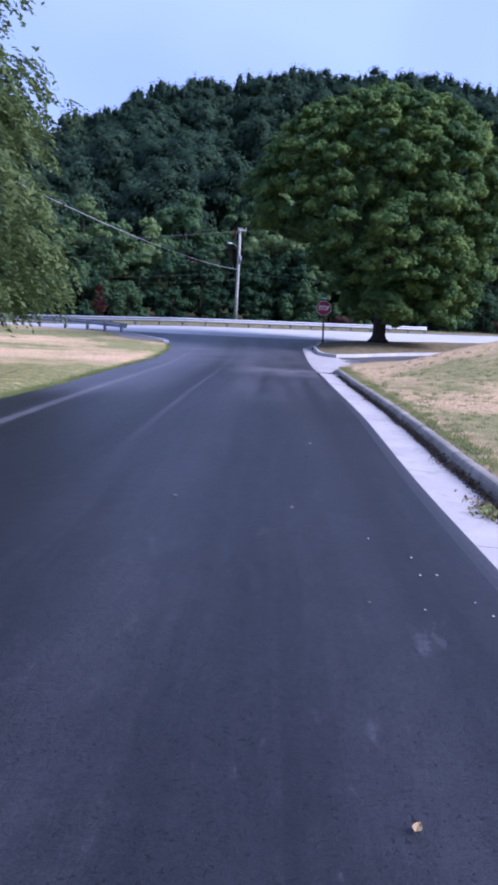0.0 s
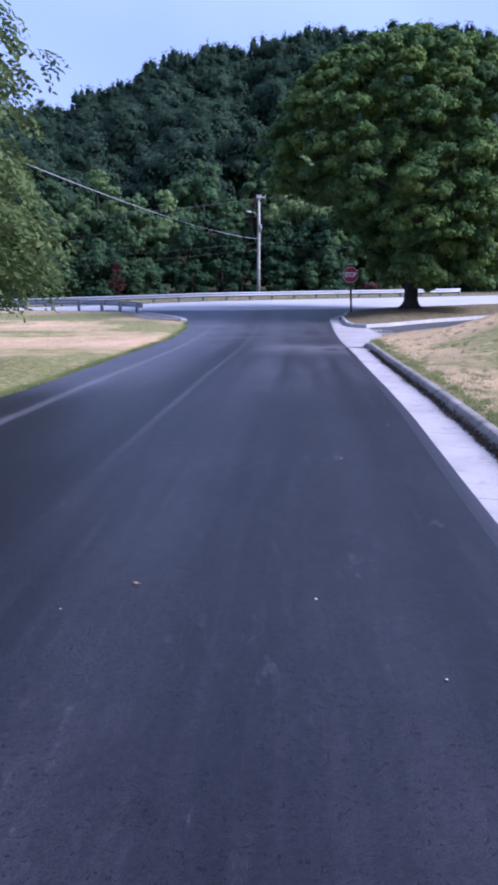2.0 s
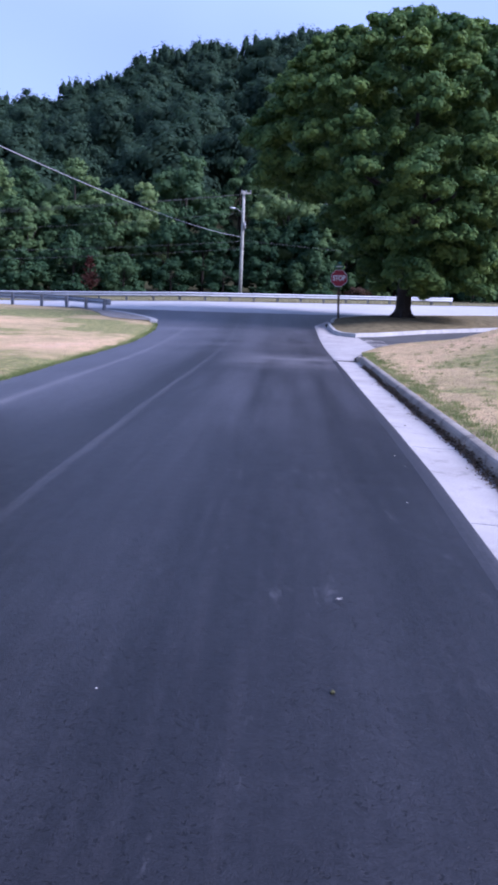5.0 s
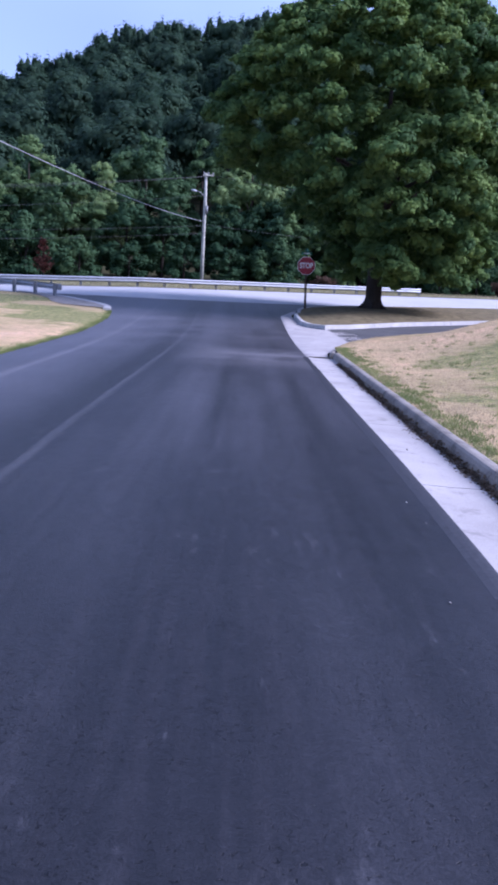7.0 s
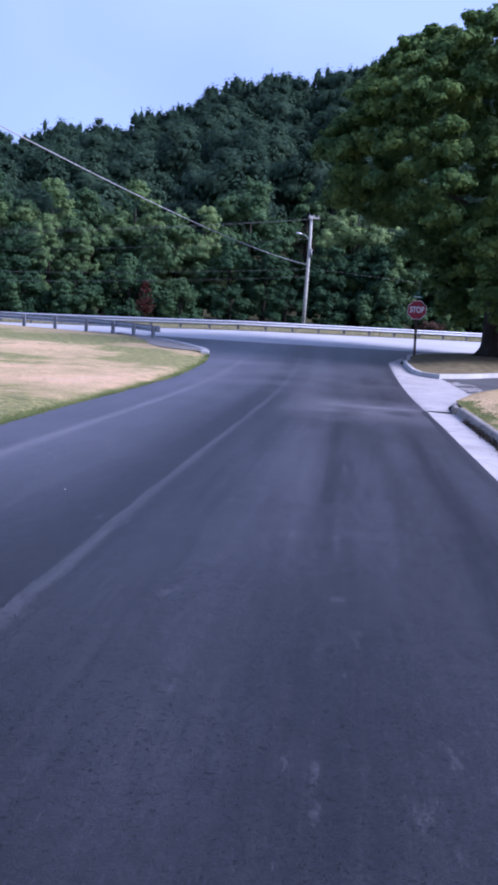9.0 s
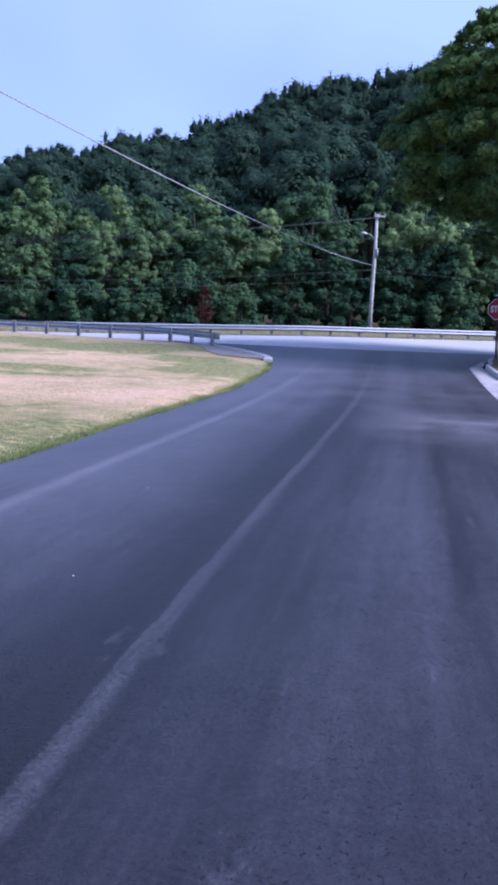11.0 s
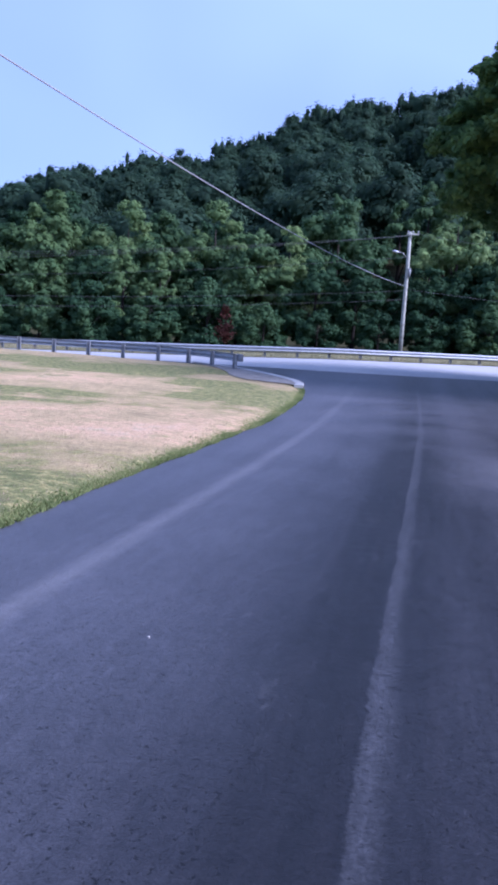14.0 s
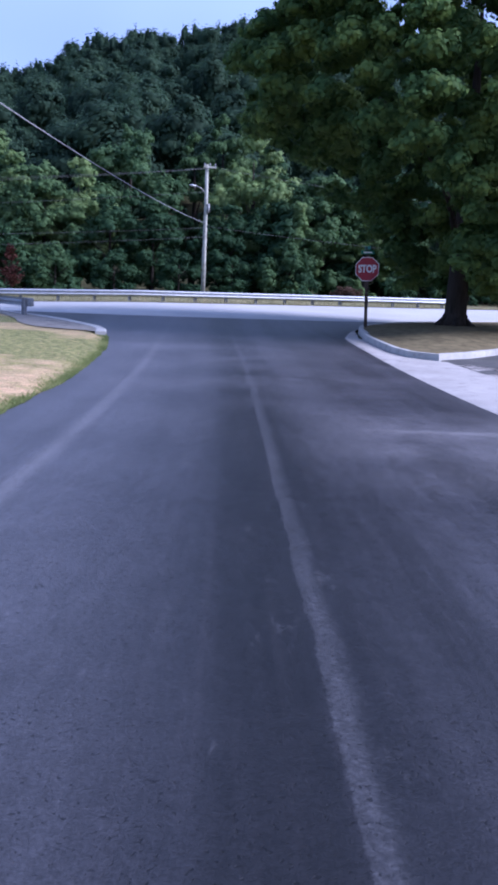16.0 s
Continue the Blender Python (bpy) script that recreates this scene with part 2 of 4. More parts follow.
def lawn_material(name, fringe, zones, green_at=0.56):
    """Bleached turf: straw in three tones, green where the ground stays damp. zones: middle x, y, half sizes, amount of green (or, below 0, of bare straw)."""
    m, nt, p = base_material(name, 0.95, spec=0.1)
    where = nt.nodes.new("ShaderNodeSeparateXYZ")
    nt.links.new(position(nt), where.inputs[0])
    broad = noise_node(nt, 0.33, 4, None, 0.6)
    mid = noise_node(nt, 1.5, 5, None, 0.68)
    tuft = noise_node(nt, 6.0, 5, None, 0.75)
    fine = noise_node(nt, 30.0, 4, None, 0.75)
    sep = nt.nodes.new("ShaderNodeSeparateXYZ")
    nt.links.new(nt.nodes.new("ShaderNodeUVMap").outputs["UV"], sep.inputs[0])
    swirl = calc(nt, "SUBTRACT", mid, 0.5)
    damp = calc(nt, "ADD", calc(nt, "MULTIPLY", broad, 0.45), calc(nt, "ADD", calc(nt, "MULTIPLY", mid, 0.33), calc(nt, "MULTIPLY", tuft, 0.28)))
    for cx, cy, rx, ry, amount in zones:
        wx = calc(nt, "ADD", where.outputs["X"], calc(nt, "MULTIPLY", swirl, rx * 0.9))
        wy = calc(nt, "ADD", where.outputs["Y"], calc(nt, "MULTIPLY", swirl, ry * 0.9))
        spot = calc(nt, "MULTIPLY", band(nt, wx, cx - rx, cx + rx, rx * 0.4), band(nt, wy, cy - ry, cy + ry, ry * 0.5))
        damp = calc(nt, "ADD", damp, calc(nt, "MULTIPLY", spot, amount))
    damp = calc(nt, "ADD", damp, calc(nt, "MULTIPLY", band(nt, sep.outputs["X"], -1.0, fringe, fringe * 0.7), 0.06))
    straw = ramp(nt, calc(nt, "ADD", calc(nt, "MULTIPLY", broad, 0.5), calc(nt, "MULTIPLY", tuft, 0.5)),
                 [(0.34, (0.34, 0.27, 0.155)), (0.46, (0.53, 0.41, 0.23)), (0.56, (0.74, 0.50, 0.315)), (0.66, (0.64, 0.53, 0.39))])
    green = ramp(nt, tuft, [(0.36, (0.125, 0.16, 0.064)), (0.49, (0.205, 0.228, 0.088)), (0.63, (0.48, 0.42, 0.185))])
    col = mix(nt, straw, green, ramp_value(nt, damp, green_at - 0.045, green_at + 0.045, 0.0, 0.95))
    col = mix(nt, col, ramp(nt, fine, [(0.3, (0.5, 0.5, 0.46)), (0.7, (1.32, 1.31, 1.28))]), 0.85, "MULTIPLY")
    thatch = band(nt, noise_node(nt, 3.4, 5, None, 0.75), 0.62, 2.0, 0.05)
    col = mix(nt, col, (0.19, 0.16, 0.10), calc(nt, "MULTIPLY", thatch, 0.45))
    nt.links.new(col, p.inputs["Base Color"])
    bump(nt, p, calc(nt, "ADD", fine, calc(nt, "MULTIPLY", tuft, 1.5)), 0.9, 0.05)
    return m


def plain_material(name, colour, rough=0.6, metal=0.0, vary=0.25, scale=8.0, spec=0.3):
    m, nt, p = base_material(name, rough, metal, spec)
    lo, hi = tuple(c * (1 - vary) for c in colour), tuple(min(1, c * (1 + vary)) for c in colour)
    n = noise_node(nt, scale, 5, None, 0.65)
    nt.links.new(ramp(nt, n, [(0.3, lo), (0.7, hi)]), p.inputs["Base Color"])
    bump(nt, p, n, 0.15, 0.01)
    return m


def leaf_material(name, dark, mid_c, light, patch=0.25, gloss=0.66, through_leaf=0.36):
    m, nt, p = base_material(name, gloss, spec=0.14)
    isl = nt.nodes.new("ShaderNodeNewGeometry").outputs["Random Per Island"]
    big = noise_node(nt, patch, 3)
    f = calc(nt, "ADD", calc(nt, "MULTIPLY", isl, 0.12), calc(nt, "MULTIPLY", big, 0.74))
    own = nt.nodes.new("ShaderNodeObjectInfo").outputs["Random"]
    f = calc(nt, "ADD", f, calc(nt, "MULTIPLY", calc(nt, "SUBTRACT", own, 0.25), 0.26))
    col = ramp(nt, f, [(0.25, dark), (0.5, mid_c), (0.75, light)])
    nt.links.new(col, p.inputs["Base Color"])
    tr = nt.nodes.new("ShaderNodeBsdfTranslucent")
    nt.links.new(col, tr.inputs["Color"])
    mx = nt.nodes.new("ShaderNodeMixShader")
    mx.inputs[0].default_value = through_leaf
    nt.links.new(p.outputs[0], mx.inputs[1])
    nt.links.new(tr.outputs[0], mx.inputs[2])
    nt.links.new(mx.outputs[0], nt.nodes["Material Output"].inputs["Surface"])
    return m


def bark_material(name, lo, hi):
    m, nt, p = base_material(name, 0.95, spec=0.1)
    mp = nt.nodes.new("ShaderNodeMapping")
    mp.inputs["Scale"].default_value = (9, 9, 1.3)
    nt.links.new(position(nt), mp.inputs["Vector"])
    n = noise_node(nt, 1.0, 6, mp.outputs["Vector"], 0.7)
    nt.links.new(ramp(nt, n, [(0.3, lo), (0.7, hi)]), p.inputs["Base Color"])
    bump(nt, p, n, 0.8, 0.05)
    return m


ASPHALT = asphalt_material()
OLD_ASPHALT = concrete_material("drive_asphalt", (0.06, 0.06, 0.062), (0.10, 0.10, 0.10), 0.8, 0.3)
MAIN_ROAD = concrete_material("pale_worn_road", (0.40, 0.395, 0.39), (0.48, 0.475, 0.47), 0.35, 0.12)
CONCRETE = concrete_material("pale_concrete", (0.32, 0.30, 0.287), (0.43, 0.405, 0.387), 0.9, 0.45)
KERB = concrete_material("weathered_kerb", (0.17, 0.155, 0.135), (0.31, 0.285, 0.25), 2.2, 0.7)
LIP = plain_material("asphalt_lip", (0.036, 0.036, 0.041), 0.5, 0, 0.4, 22.0, 0.45)
KERB_PALE = concrete_material("pale_kerb", (0.36, 0.355, 0.34), (0.5, 0.49, 0.47), 2.0, 0.5)
LAWN = lawn_material("dry_lawn", 0.3, [(-10.6, 44.6, 2.6, 1.6, 0.26), (-17.0, 46, 3.5, 1.4, 0.18), (-11.5, 35.8, 3.6, 0.6, 0.2), (-4.4, 38.8, 2.0, 2.0, 0.22), (-6.4, 42.0, 1.2, 1.3, 0.18), (-15, 40.5, 3.0, 1.0, 0.16), (-8.5, 47.5, 3.0, 1.2, 0.12), (-9.5, 33.5, 2.0, 0.5, 0.10),
                                       (-5.6, 24.5, 1.5, 3.8, 0.03), (-5.4, 17, 1.3, 6.0, 0.14), (-6.6, 31.0, 3.4, 2.4, -0.10), (-9.0, 39.8, 4.0, 1.6, -0.06)], 0.55)
LAWN_EAST = lawn_material("dry_weedy_lawn", 0.16, [(8.6, 25.5, 2.6, 3.2, 0.10), (5.4, 21.5, 1.1, 2.2, 0.08), (4.6, 12.5, 0.8, 3.5, 0.10), (5.6, 17.0, 1.3, 2.2, -0.06), (7.0, 31, 2.0, 2.0, -0.04)], 0.572)
ISLAND_GRASS = plain_material("island_grass", (0.15, 0.125, 0.07), 0.95, 0, 0.45, 3.0, 0.1)
SOIL = plain_material("woodland_floor", (0.06, 0.06, 0.03), 0.95, 0, 0.5, 0.6, 0.1)
GALV = plain_material("galvanised_steel", (0.42, 0.44, 0.47), 0.5, 0.6, 0.12, 5.0)
POST_STEEL = plain_material("weathered_steel_post", (0.26, 0.27, 0.28), 0.6, 0.5, 0.25, 6.0)
POST_GREY = plain_material("dull_grey_post", (0.26, 0.27, 0.285), 0.75, 0.2, 0.3, 6.0)
WOOD_POLE = plain_material("grey_wood_pole", (0.36, 0.365, 0.32), 0.9, 0, 0.3, 5.0)
WIRE = plain_material("dark_wire", (0.11, 0.115, 0.12), 0.6, 0, 0.1)
WIRE_PALE = plain_material("pale_wire", (0.33, 0.34, 0.37), 0.5, 0.2, 0.1)
SIGN_RED = plain_material("sign_red", (0.28, 0.010, 0.026), 0.4, 0, 0.12, 4.0, 0.4)
SIGN_WHITE = plain_material("sign_white", (0.72, 0.72, 0.72), 0.45, 0, 0.06, 4.0, 0.4)
SIGN_GREEN = plain_material("sign_green", (0.02, 0.16, 0.11), 0.45, 0, 0.1, 4.0, 0.4)
SIGN_POST = plain_material("rusty_sign_post", (0.075, 0.058, 0.045), 0.8, 0.2, 0.35, 9.0)
BARK = bark_material("dark_bark", (0.018, 0.015, 0.012), (0.055, 0.047, 0.04))
MAPLE = leaf_material("maple_leaves", (0.028, 0.066, 0.027), (0.064, 0.132, 0.042), (0.185, 0.275, 0.070), 0.6, 0.7, 0.36)
ASH = leaf_material("drooping_leaves", (0.075, 0.115, 0.04), (0.135, 0.185, 0.062), (0.22, 0.265, 0.095), 0.5)
WOODS = leaf_material("woodland_leaves", (0.019, 0.050, 0.025), (0.044, 0.098, 0.045), (0.094, 0.168, 0.070), 0.3, 0.7, 0.4)
PALE_LEAVES = leaf_material("pale_leaves", (0.050, 0.098, 0.042), (0.085, 0.155, 0.062), (0.14, 0.22, 0.09), 0.4, 0.7, 0.4)
# pale foliage, its colour raised further for the sunlight on these trees
LIT_PALE_LEAVES = leaf_material("lit_pale_leaves", (0.085, 0.150, 0.058), (0.155, 0.245, 0.092), (0.25, 0.34, 0.135), 0.5, 0.7, 0.4)
# bluer than the near woods: the distance haze is put into the leaf colour
HAZY_HILL_LEAVES = leaf_material("hazy_hill_leaves", (0.026, 0.054, 0.035), (0.052, 0.098, 0.057), (0.094, 0.146, 0.082), 0.12, 0.8, 0.48)
RED_LEAVES = leaf_material("dead_red_needles", (0.05, 0.02, 0.016), (0.09, 0.032, 0.024), (0.13, 0.055, 0.038), 1.0)
BROWN_LEAVES = leaf_material("withered_leaves", (0.055, 0.036, 0.026), (0.10, 0.062, 0.042), (0.15, 0.092, 0.06), 1.0)
GRASS = leaf_material("grass_blades", (0.2, 0.2, 0.10), (0.42, 0.34, 0.21), (0.56, 0.43, 0.30), 0.35, 0.8, 0.2)
GREEN_GRASS = leaf_material("green_grass_blades", (0.13, 0.175, 0.06), (0.23, 0.265, 0.10), (0.46, 0.40, 0.22), 0.6, 0.8, 0.3)
VERGE = plain_material("verge_weeds", (0.19, 0.18, 0.095), 0.95, 0, 0.5, 2.2, 0.1)
DEAD_LEAF = plain_material("dead_leaf", (0.55, 0.42, 0.23), 0.8, 0, 0.3, 60.0)
PALE_CHIP = plain_material("pale_chip", (0.36, 0.35, 0.34), 0.7, 0, 0.2, 60.0)


# ---------------------------------------------------------------- terrain
GY = (-48, 14.4, 30, 39.6, 48, 57.6, 76.8, 90, 110)
GZ = (0, 0, -0.07, 0.12, 0.43, 0.84, 1.74, 1.92, 2.4)
RX = (-420, -300, -163, -125, -87, -68, -42, -14, 7, 57, 92, 200, 420)
RZ = (18, 24, 45.5, 60.5, 68, 69.5, 83.5, 89.5, 92.5, 93.5, 92.5, 88, 70)


def smooth(x, a, b):
    t = min(1.0, max(0.0, (x - a) / (b - a)))
    return t * t * (3 - 2 * t)


def height(x, y):
    z = sum(np.interp(y + d, GY, GZ) for d in (-4, -2, 0, 2, 4)) / 5
    z -= 0.022 * min(30.0, max(0.0, -4 - x)) * smooth(y, 52, 60)
    if y > 104:
        top = float(np.interp(x * 315 / y, RX, RZ)) - 13 + 3.0 * math.sin(x * 0.045) * math.sin(y * 0.03)
        z += (top - 2) * min(1.0, ((y - 104) / 211)) ** 1.05 if y < 315 else (top - 2) - 0.18 * min(200, y - 315)
    return z


def grown(lo, hi, near_lo, near_hi, step):
    mid_part = list(np.arange(near_lo, near_hi + 0.01, step))
    low, high, s = [], [], step
    a = near_lo
    while a > lo:
        s *= 1.35
        a -= s
        low.append(a)
    s, b = step, near_hi
    while b < hi:
        s *= 1.35
        b += s
        high.append(b)
    return low[::-1] + mid_part + high


def mesh_from(name, verts, faces, material, uvs=None, smooth_shade=True):
    me = bpy.data.meshes.new(name)
    me.from_pydata(verts, [], faces)
    if uvs is not None:
        layer = me.uv_layers.new(name="UVMap")
        loops = np.zeros(len(me.loops), dtype=np.int32)
        me.loops.foreach_get("vertex_index", loops)
        layer.data.foreach_set("uv", np.asarray(uvs, dtype=np.float32)[loops].ravel())
    if smooth_shade:
        me.polygons.foreach_set("use_smooth", [True] * len(me.polygons))
    me.materials.append(material)
    return me


def structure(name, me, label, category):
    return tagged(new(name, me), label, category, kind="structure")


gx, gy = grown(-2500, 2500, -150, 130, 4.0), grown(-2000, 2500, -30, 330, 4.0)
verts = [(x, y, height(x, y) - (0.09 if 40 < y < 75 else 0.07)) for y in gy for x in gx]
nx = len(gx)
faces = [(j * nx + i, j * nx + i + 1, (j + 1) * nx + i + 1, (j + 1) * nx + i) for j in range(len(gy) - 1) for i in range(nx - 1)]
structure("ground", mesh_from("ground", verts, faces, SOIL), "wooded ground rising into a steep hill", "ground")


def sheet(name, rows, columns, lift, material, along="y"):
    """A draped sheet: rows of (left point, right point); lift(x, y, f) above the terrain; UV in metres."""
    verts, uvs, faces = [], [], []
    for (ax, ay), (bx, by) in rows:
        for k in range(columns + 1):
            f = k / columns
            x, y = ax + (bx - ax) * f, ay + (by - ay) * f
            verts.append((x, y, height(x, y) + lift(x, y, f)))
            uvs.append((x, y))
    n = columns + 1
    faces = [(j * n + k, j * n + k + 1, (j + 1) * n + k + 1, (j + 1) * n + k) for j in range(len(rows) - 1) for k in range(columns)]
    return mesh_from(name, verts, faces, material, uvs)


# edges of the side road: y, then x of the left edge, the seam and the right edge
LY = (-40, 0, 14.8, 18.3, 25.6, 29.5, 34, 39.5, 42.6, 45, 47, 49, 51.2, 53.6)
LX = (-5.6, -4.7, -4.23, -4.0, -3.80, -3.59, -3.27, -3.23, -3.45, -3.8, -4.6, -5.6, -7.4, -9.5)
SY = (-40, 0, 10, 18, 20.5, 22.3, 26, 31.6, 36.8, 41.6, 55)
SX = (-3.4, -1.7, -1.3, -1.0, -0.9, -0.79, -0.61, -0.31, -0.1, 0.0, 0.3)
EY = (-40, 0, 5.1, 7.5, 9.7, 13.4, 16, 19.9, 24.4, 27.8, 30, 32.7, 37.1, 42.2, 46.4, 47.6, 49.5, 51.5, 55)
EX = (0.4, 1.86, 2.06, 2.15, 2.27, 2.51, 2.64, 2.79, 2.98, 3.14, 3.2, 3.25, 3.41, 3.66, 3.86, 4.2, 4.7, 5.6, 9.5)
NX = (-90, -45, -20, -9, -3.8, 0.3, 5, 10.3, 14, 17.2, 30, 60, 110)
NY = (38, 48.5, 53.0, 53.3, 53.6, 54.1, 55.0, 56.8, 58.4, 59.9, 66.5, 85, 120)
FX = (-90, -45, -24, -13.5, -4.7, 4.6, 17.7, 21.9, 35, 65, 110)
FY = (47, 57.0, 60.3, 61.4, 63.6, 67.4, 72.0, 74.0, 81, 100, 136)


def left_edge(y):
    return lerp_table(y, LY, LX)


def seam_x(y):
    return lerp_table(y, SY, SX)


def right_edge(y):
    return lerp_table(y, EY, EX)


def near_edge(x):
    return lerp_table(x, NX, NY)


def far_edge(x):
    return lerp_table(x, FX, FY)


def softened(f, v, w):
    return sum(f(v + d * w) for d in (-1, -0.5, 0, 0.5, 1)) / 5


def build_side_road():
    verts, uvs, faces = [], [], []
    ys = list(np.arange(-40, 52.01, 0.8))
    cols = 24
    for y in ys:
        l, s, r = softened(left_edge, y, 1.2), softened(seam_x, y, 2.5), softened(right_edge, y, 0.8)
        for k in range(cols + 1):
            x = l + (r - l) * k / cols
            verts.append((x, y, height(x, y) + 0.012 * (1 - abs(2 * k / cols - 1)) + (0.006 if k < cols else -0.01)))
            uvs.append((x - s, y))
    n = cols + 1
    # the mouth, fanned out to the edge of the main road
    last = [verts[-n + k] for k in range(n)]
    steps = 5
    ends = [(-11.5 + 22.5 * k / cols, near_edge(-11.5 + 22.5 * k / cols)) for k in range(n)]
    for j in range(1, steps + 1):
        for k in range(n):
            f = j / steps
            x, y = last[k][0] * (1 - f) + ends[k][0] * f, last[k][1] * (1 - f) + ends[k][1] * f
            verts.append((x, y, height(x, y) + 0.008))
            uvs.append((x - seam_x(y), y))
    rows = len(ys) + steps
    faces = [(j * n + k, j * n + k + 1, (j + 1) * n + k + 1, (j + 1) * n + k) for j in range(rows - 1) for k in range(cols)]
    structure("road_side", mesh_from("road_side", verts, faces, ASPHALT, uvs), "freshly paved dark asphalt side road with pale seams", "road")


build_side_road()
main_rows = []
for x in np.arange(-90, 110.1, 1.5):
    yn, yf = softened(near_edge, x, 3), softened(far_edge, x, 3)
    main_rows.append(((x, yf), (x, yn)))
structure("road_main", sheet("road_main", main_rows, 10, lambda x, y, f: 0.0 if 0 < f < 1 else -0.004, MAIN_ROAD), "pale worn main road crossing in front", "road")


verge_rows = [((x, softened(far_edge, x, 3) + 5.0), (x, softened(far_edge, x, 3) + 0.02)) for x in np.arange(-90, 110.1, 1.5)]
structure("verge", sheet("verge", verge_rows, 5, lambda x, y, f: 0.02, VERGE), "weedy tan grass verge behind the guard rail", "verge")


def left_lawn_lift(x, y, f):
    inward = left_edge(y) - x
    return 0.015 + 0.075 * smooth(inward, 0, 0.6) + 0.10 * smooth(inward, 1, 9) * smooth(y, 30, 48)


rows = []
for y in np.arange(-40, 51.6, 0.8):
    l = softened(left_edge, y, 1.2) - 0.0
    rows.append(((-90 + (y > 40) * (y - 40) * 3.5, y), (l, y)))


def graded_sheet(name, rows, lift, material, columns=40, power=2.2):
    """Like sheet(), with columns crowded towards the second point of each row."""
    verts, uvs = [], []
    for (ax, ay), (bx, by) in rows:
        for k in range(columns + 1):
            f = (1 - k / columns) ** power
            x, y = bx + (ax - bx) * f, by + (ay - by) * f
            verts.append((x, y, height(x, y) + lift(x, y, f)))
            uvs.append((abs(x - bx), y))
    n = columns + 1
    faces = [(j * n + k, j * n + k + 1, (j + 1) * n + k + 1, (j + 1) * n + k) for j in range(len(rows) - 1) for k in range(columns)]
    return mesh_from(name, verts, faces, material, uvs)


structure("lawn_west", graded_sheet("lawn_west", rows, left_lawn_lift, LAWN), "sun-bleached patchy lawn with a green edge", "lawn")

WY = (-40, 29, 29.8, 31.2, 33.8, 35.9, 38, 42.7, 50, 58, 66)
WX = (1.25, 3.98, 4.02, 4.14, 5.05, 6.15, 7.75, 11.75, 20, 31, 45)


def lawn_east_edge(y):
    return right_edge(y) + 0.84 if y < 28 else lerp_table(y, WY, WX)


def right_lawn_lift(x, y, f):
    inward = x - lawn_east_edge(y)
    return 0.13 + 0.03 * smooth(inward, 0, 0.5) + 0.28 * smooth(inward, 0.4, 5) * smooth(y, 12, 34) + 1.2 * smooth(inward, 0.5, 9.0) * smooth(y, 13, 36) + 0.5 * smooth(inward, 0.5, 15)


rows = [((95, y), (softened(lawn_east_edge, y, 0.6), y)) for y in np.arange(-40, 62, 0.8)]
lawn = graded_sheet("lawn_east", rows, right_lawn_lift, LAWN_EAST)
lawn.flip_normals()
structure("lawn_east", lawn, "dry straw-coloured lawn behind the kerb", "lawn")


# ---------------------------------------------------------------- building blocks
def thing(name, label, category, x, y, z=None, group=""):
    ob = new(name)
    ob.empty_display_size = 0.2
    ob.location = (x, y, height(x, y) if z is None else z)
    return tagged(ob, label, category, group)


def part(name, data, material, parent, label=""):
    """Links a bmesh or a mesh as one mesh object under a thing or a part."""
    if isinstance(data, bmesh.types.BMesh):
        me = bpy.data.meshes.new(name)
        data.to_mesh(me)
        data.free()
    else:
        me = data
    if not me.materials:
        me.materials.append(material)
    ob = new(name, me)
    ob.parent = parent
    return tagged(ob, label) if label else ob


def box(bm, cx, cy, cz, sx, sy, sz, bevel=0.0, turn=0.0):
    m = Matrix.LocRotScale((cx, cy, cz), Euler((0, 0, turn)), (sx, sy, sz))
    made = bmesh.ops.create_cube(bm, size=1, matrix=m)
    if bevel:
        edges = list({e for v in made["verts"] for e in v.link_edges})
        bmesh.ops.bevel(bm, geom=edges, offset=bevel, segments=2, affect="EDGES", profile=0.6)
    return bm


def tube(bm, points, radii, sides=8, cap=True):
    """A tapered tube through the points."""
    rings, ref = [], Vector((0.31, 0.95, 0.05)).normalized()
    pts = [Vector(p) for p in points]
    for i, p in enumerate(pts):
        d = (pts[min(i + 1, len(pts) - 1)] - pts[max(i - 1, 0)]).normalized()
        a = d.cross(ref if abs(d.dot(ref)) < 0.95 else Vector((1, 0, 0))).normalized()
        b = d.cross(a)
        rings.append([bm.verts.new(p + radii[i] * (math.cos(t) * a + math.sin(t) * b)) for t in np.linspace(0, 2 * math.pi, sides, endpoint=False)])
    for r, s in zip(rings, rings[1:]):
        for k in range(sides):
            f = bm.faces.new((r[k], r[(k + 1) % sides], s[(k + 1) % sides], s[k]))
            f.smooth = True
    if cap:
        bm.faces.new(rings[0])
        bm.faces.new(rings[-1][::-1])
    bmesh.ops.recalc_face_normals(bm, faces=bm.faces[:])
    return bm


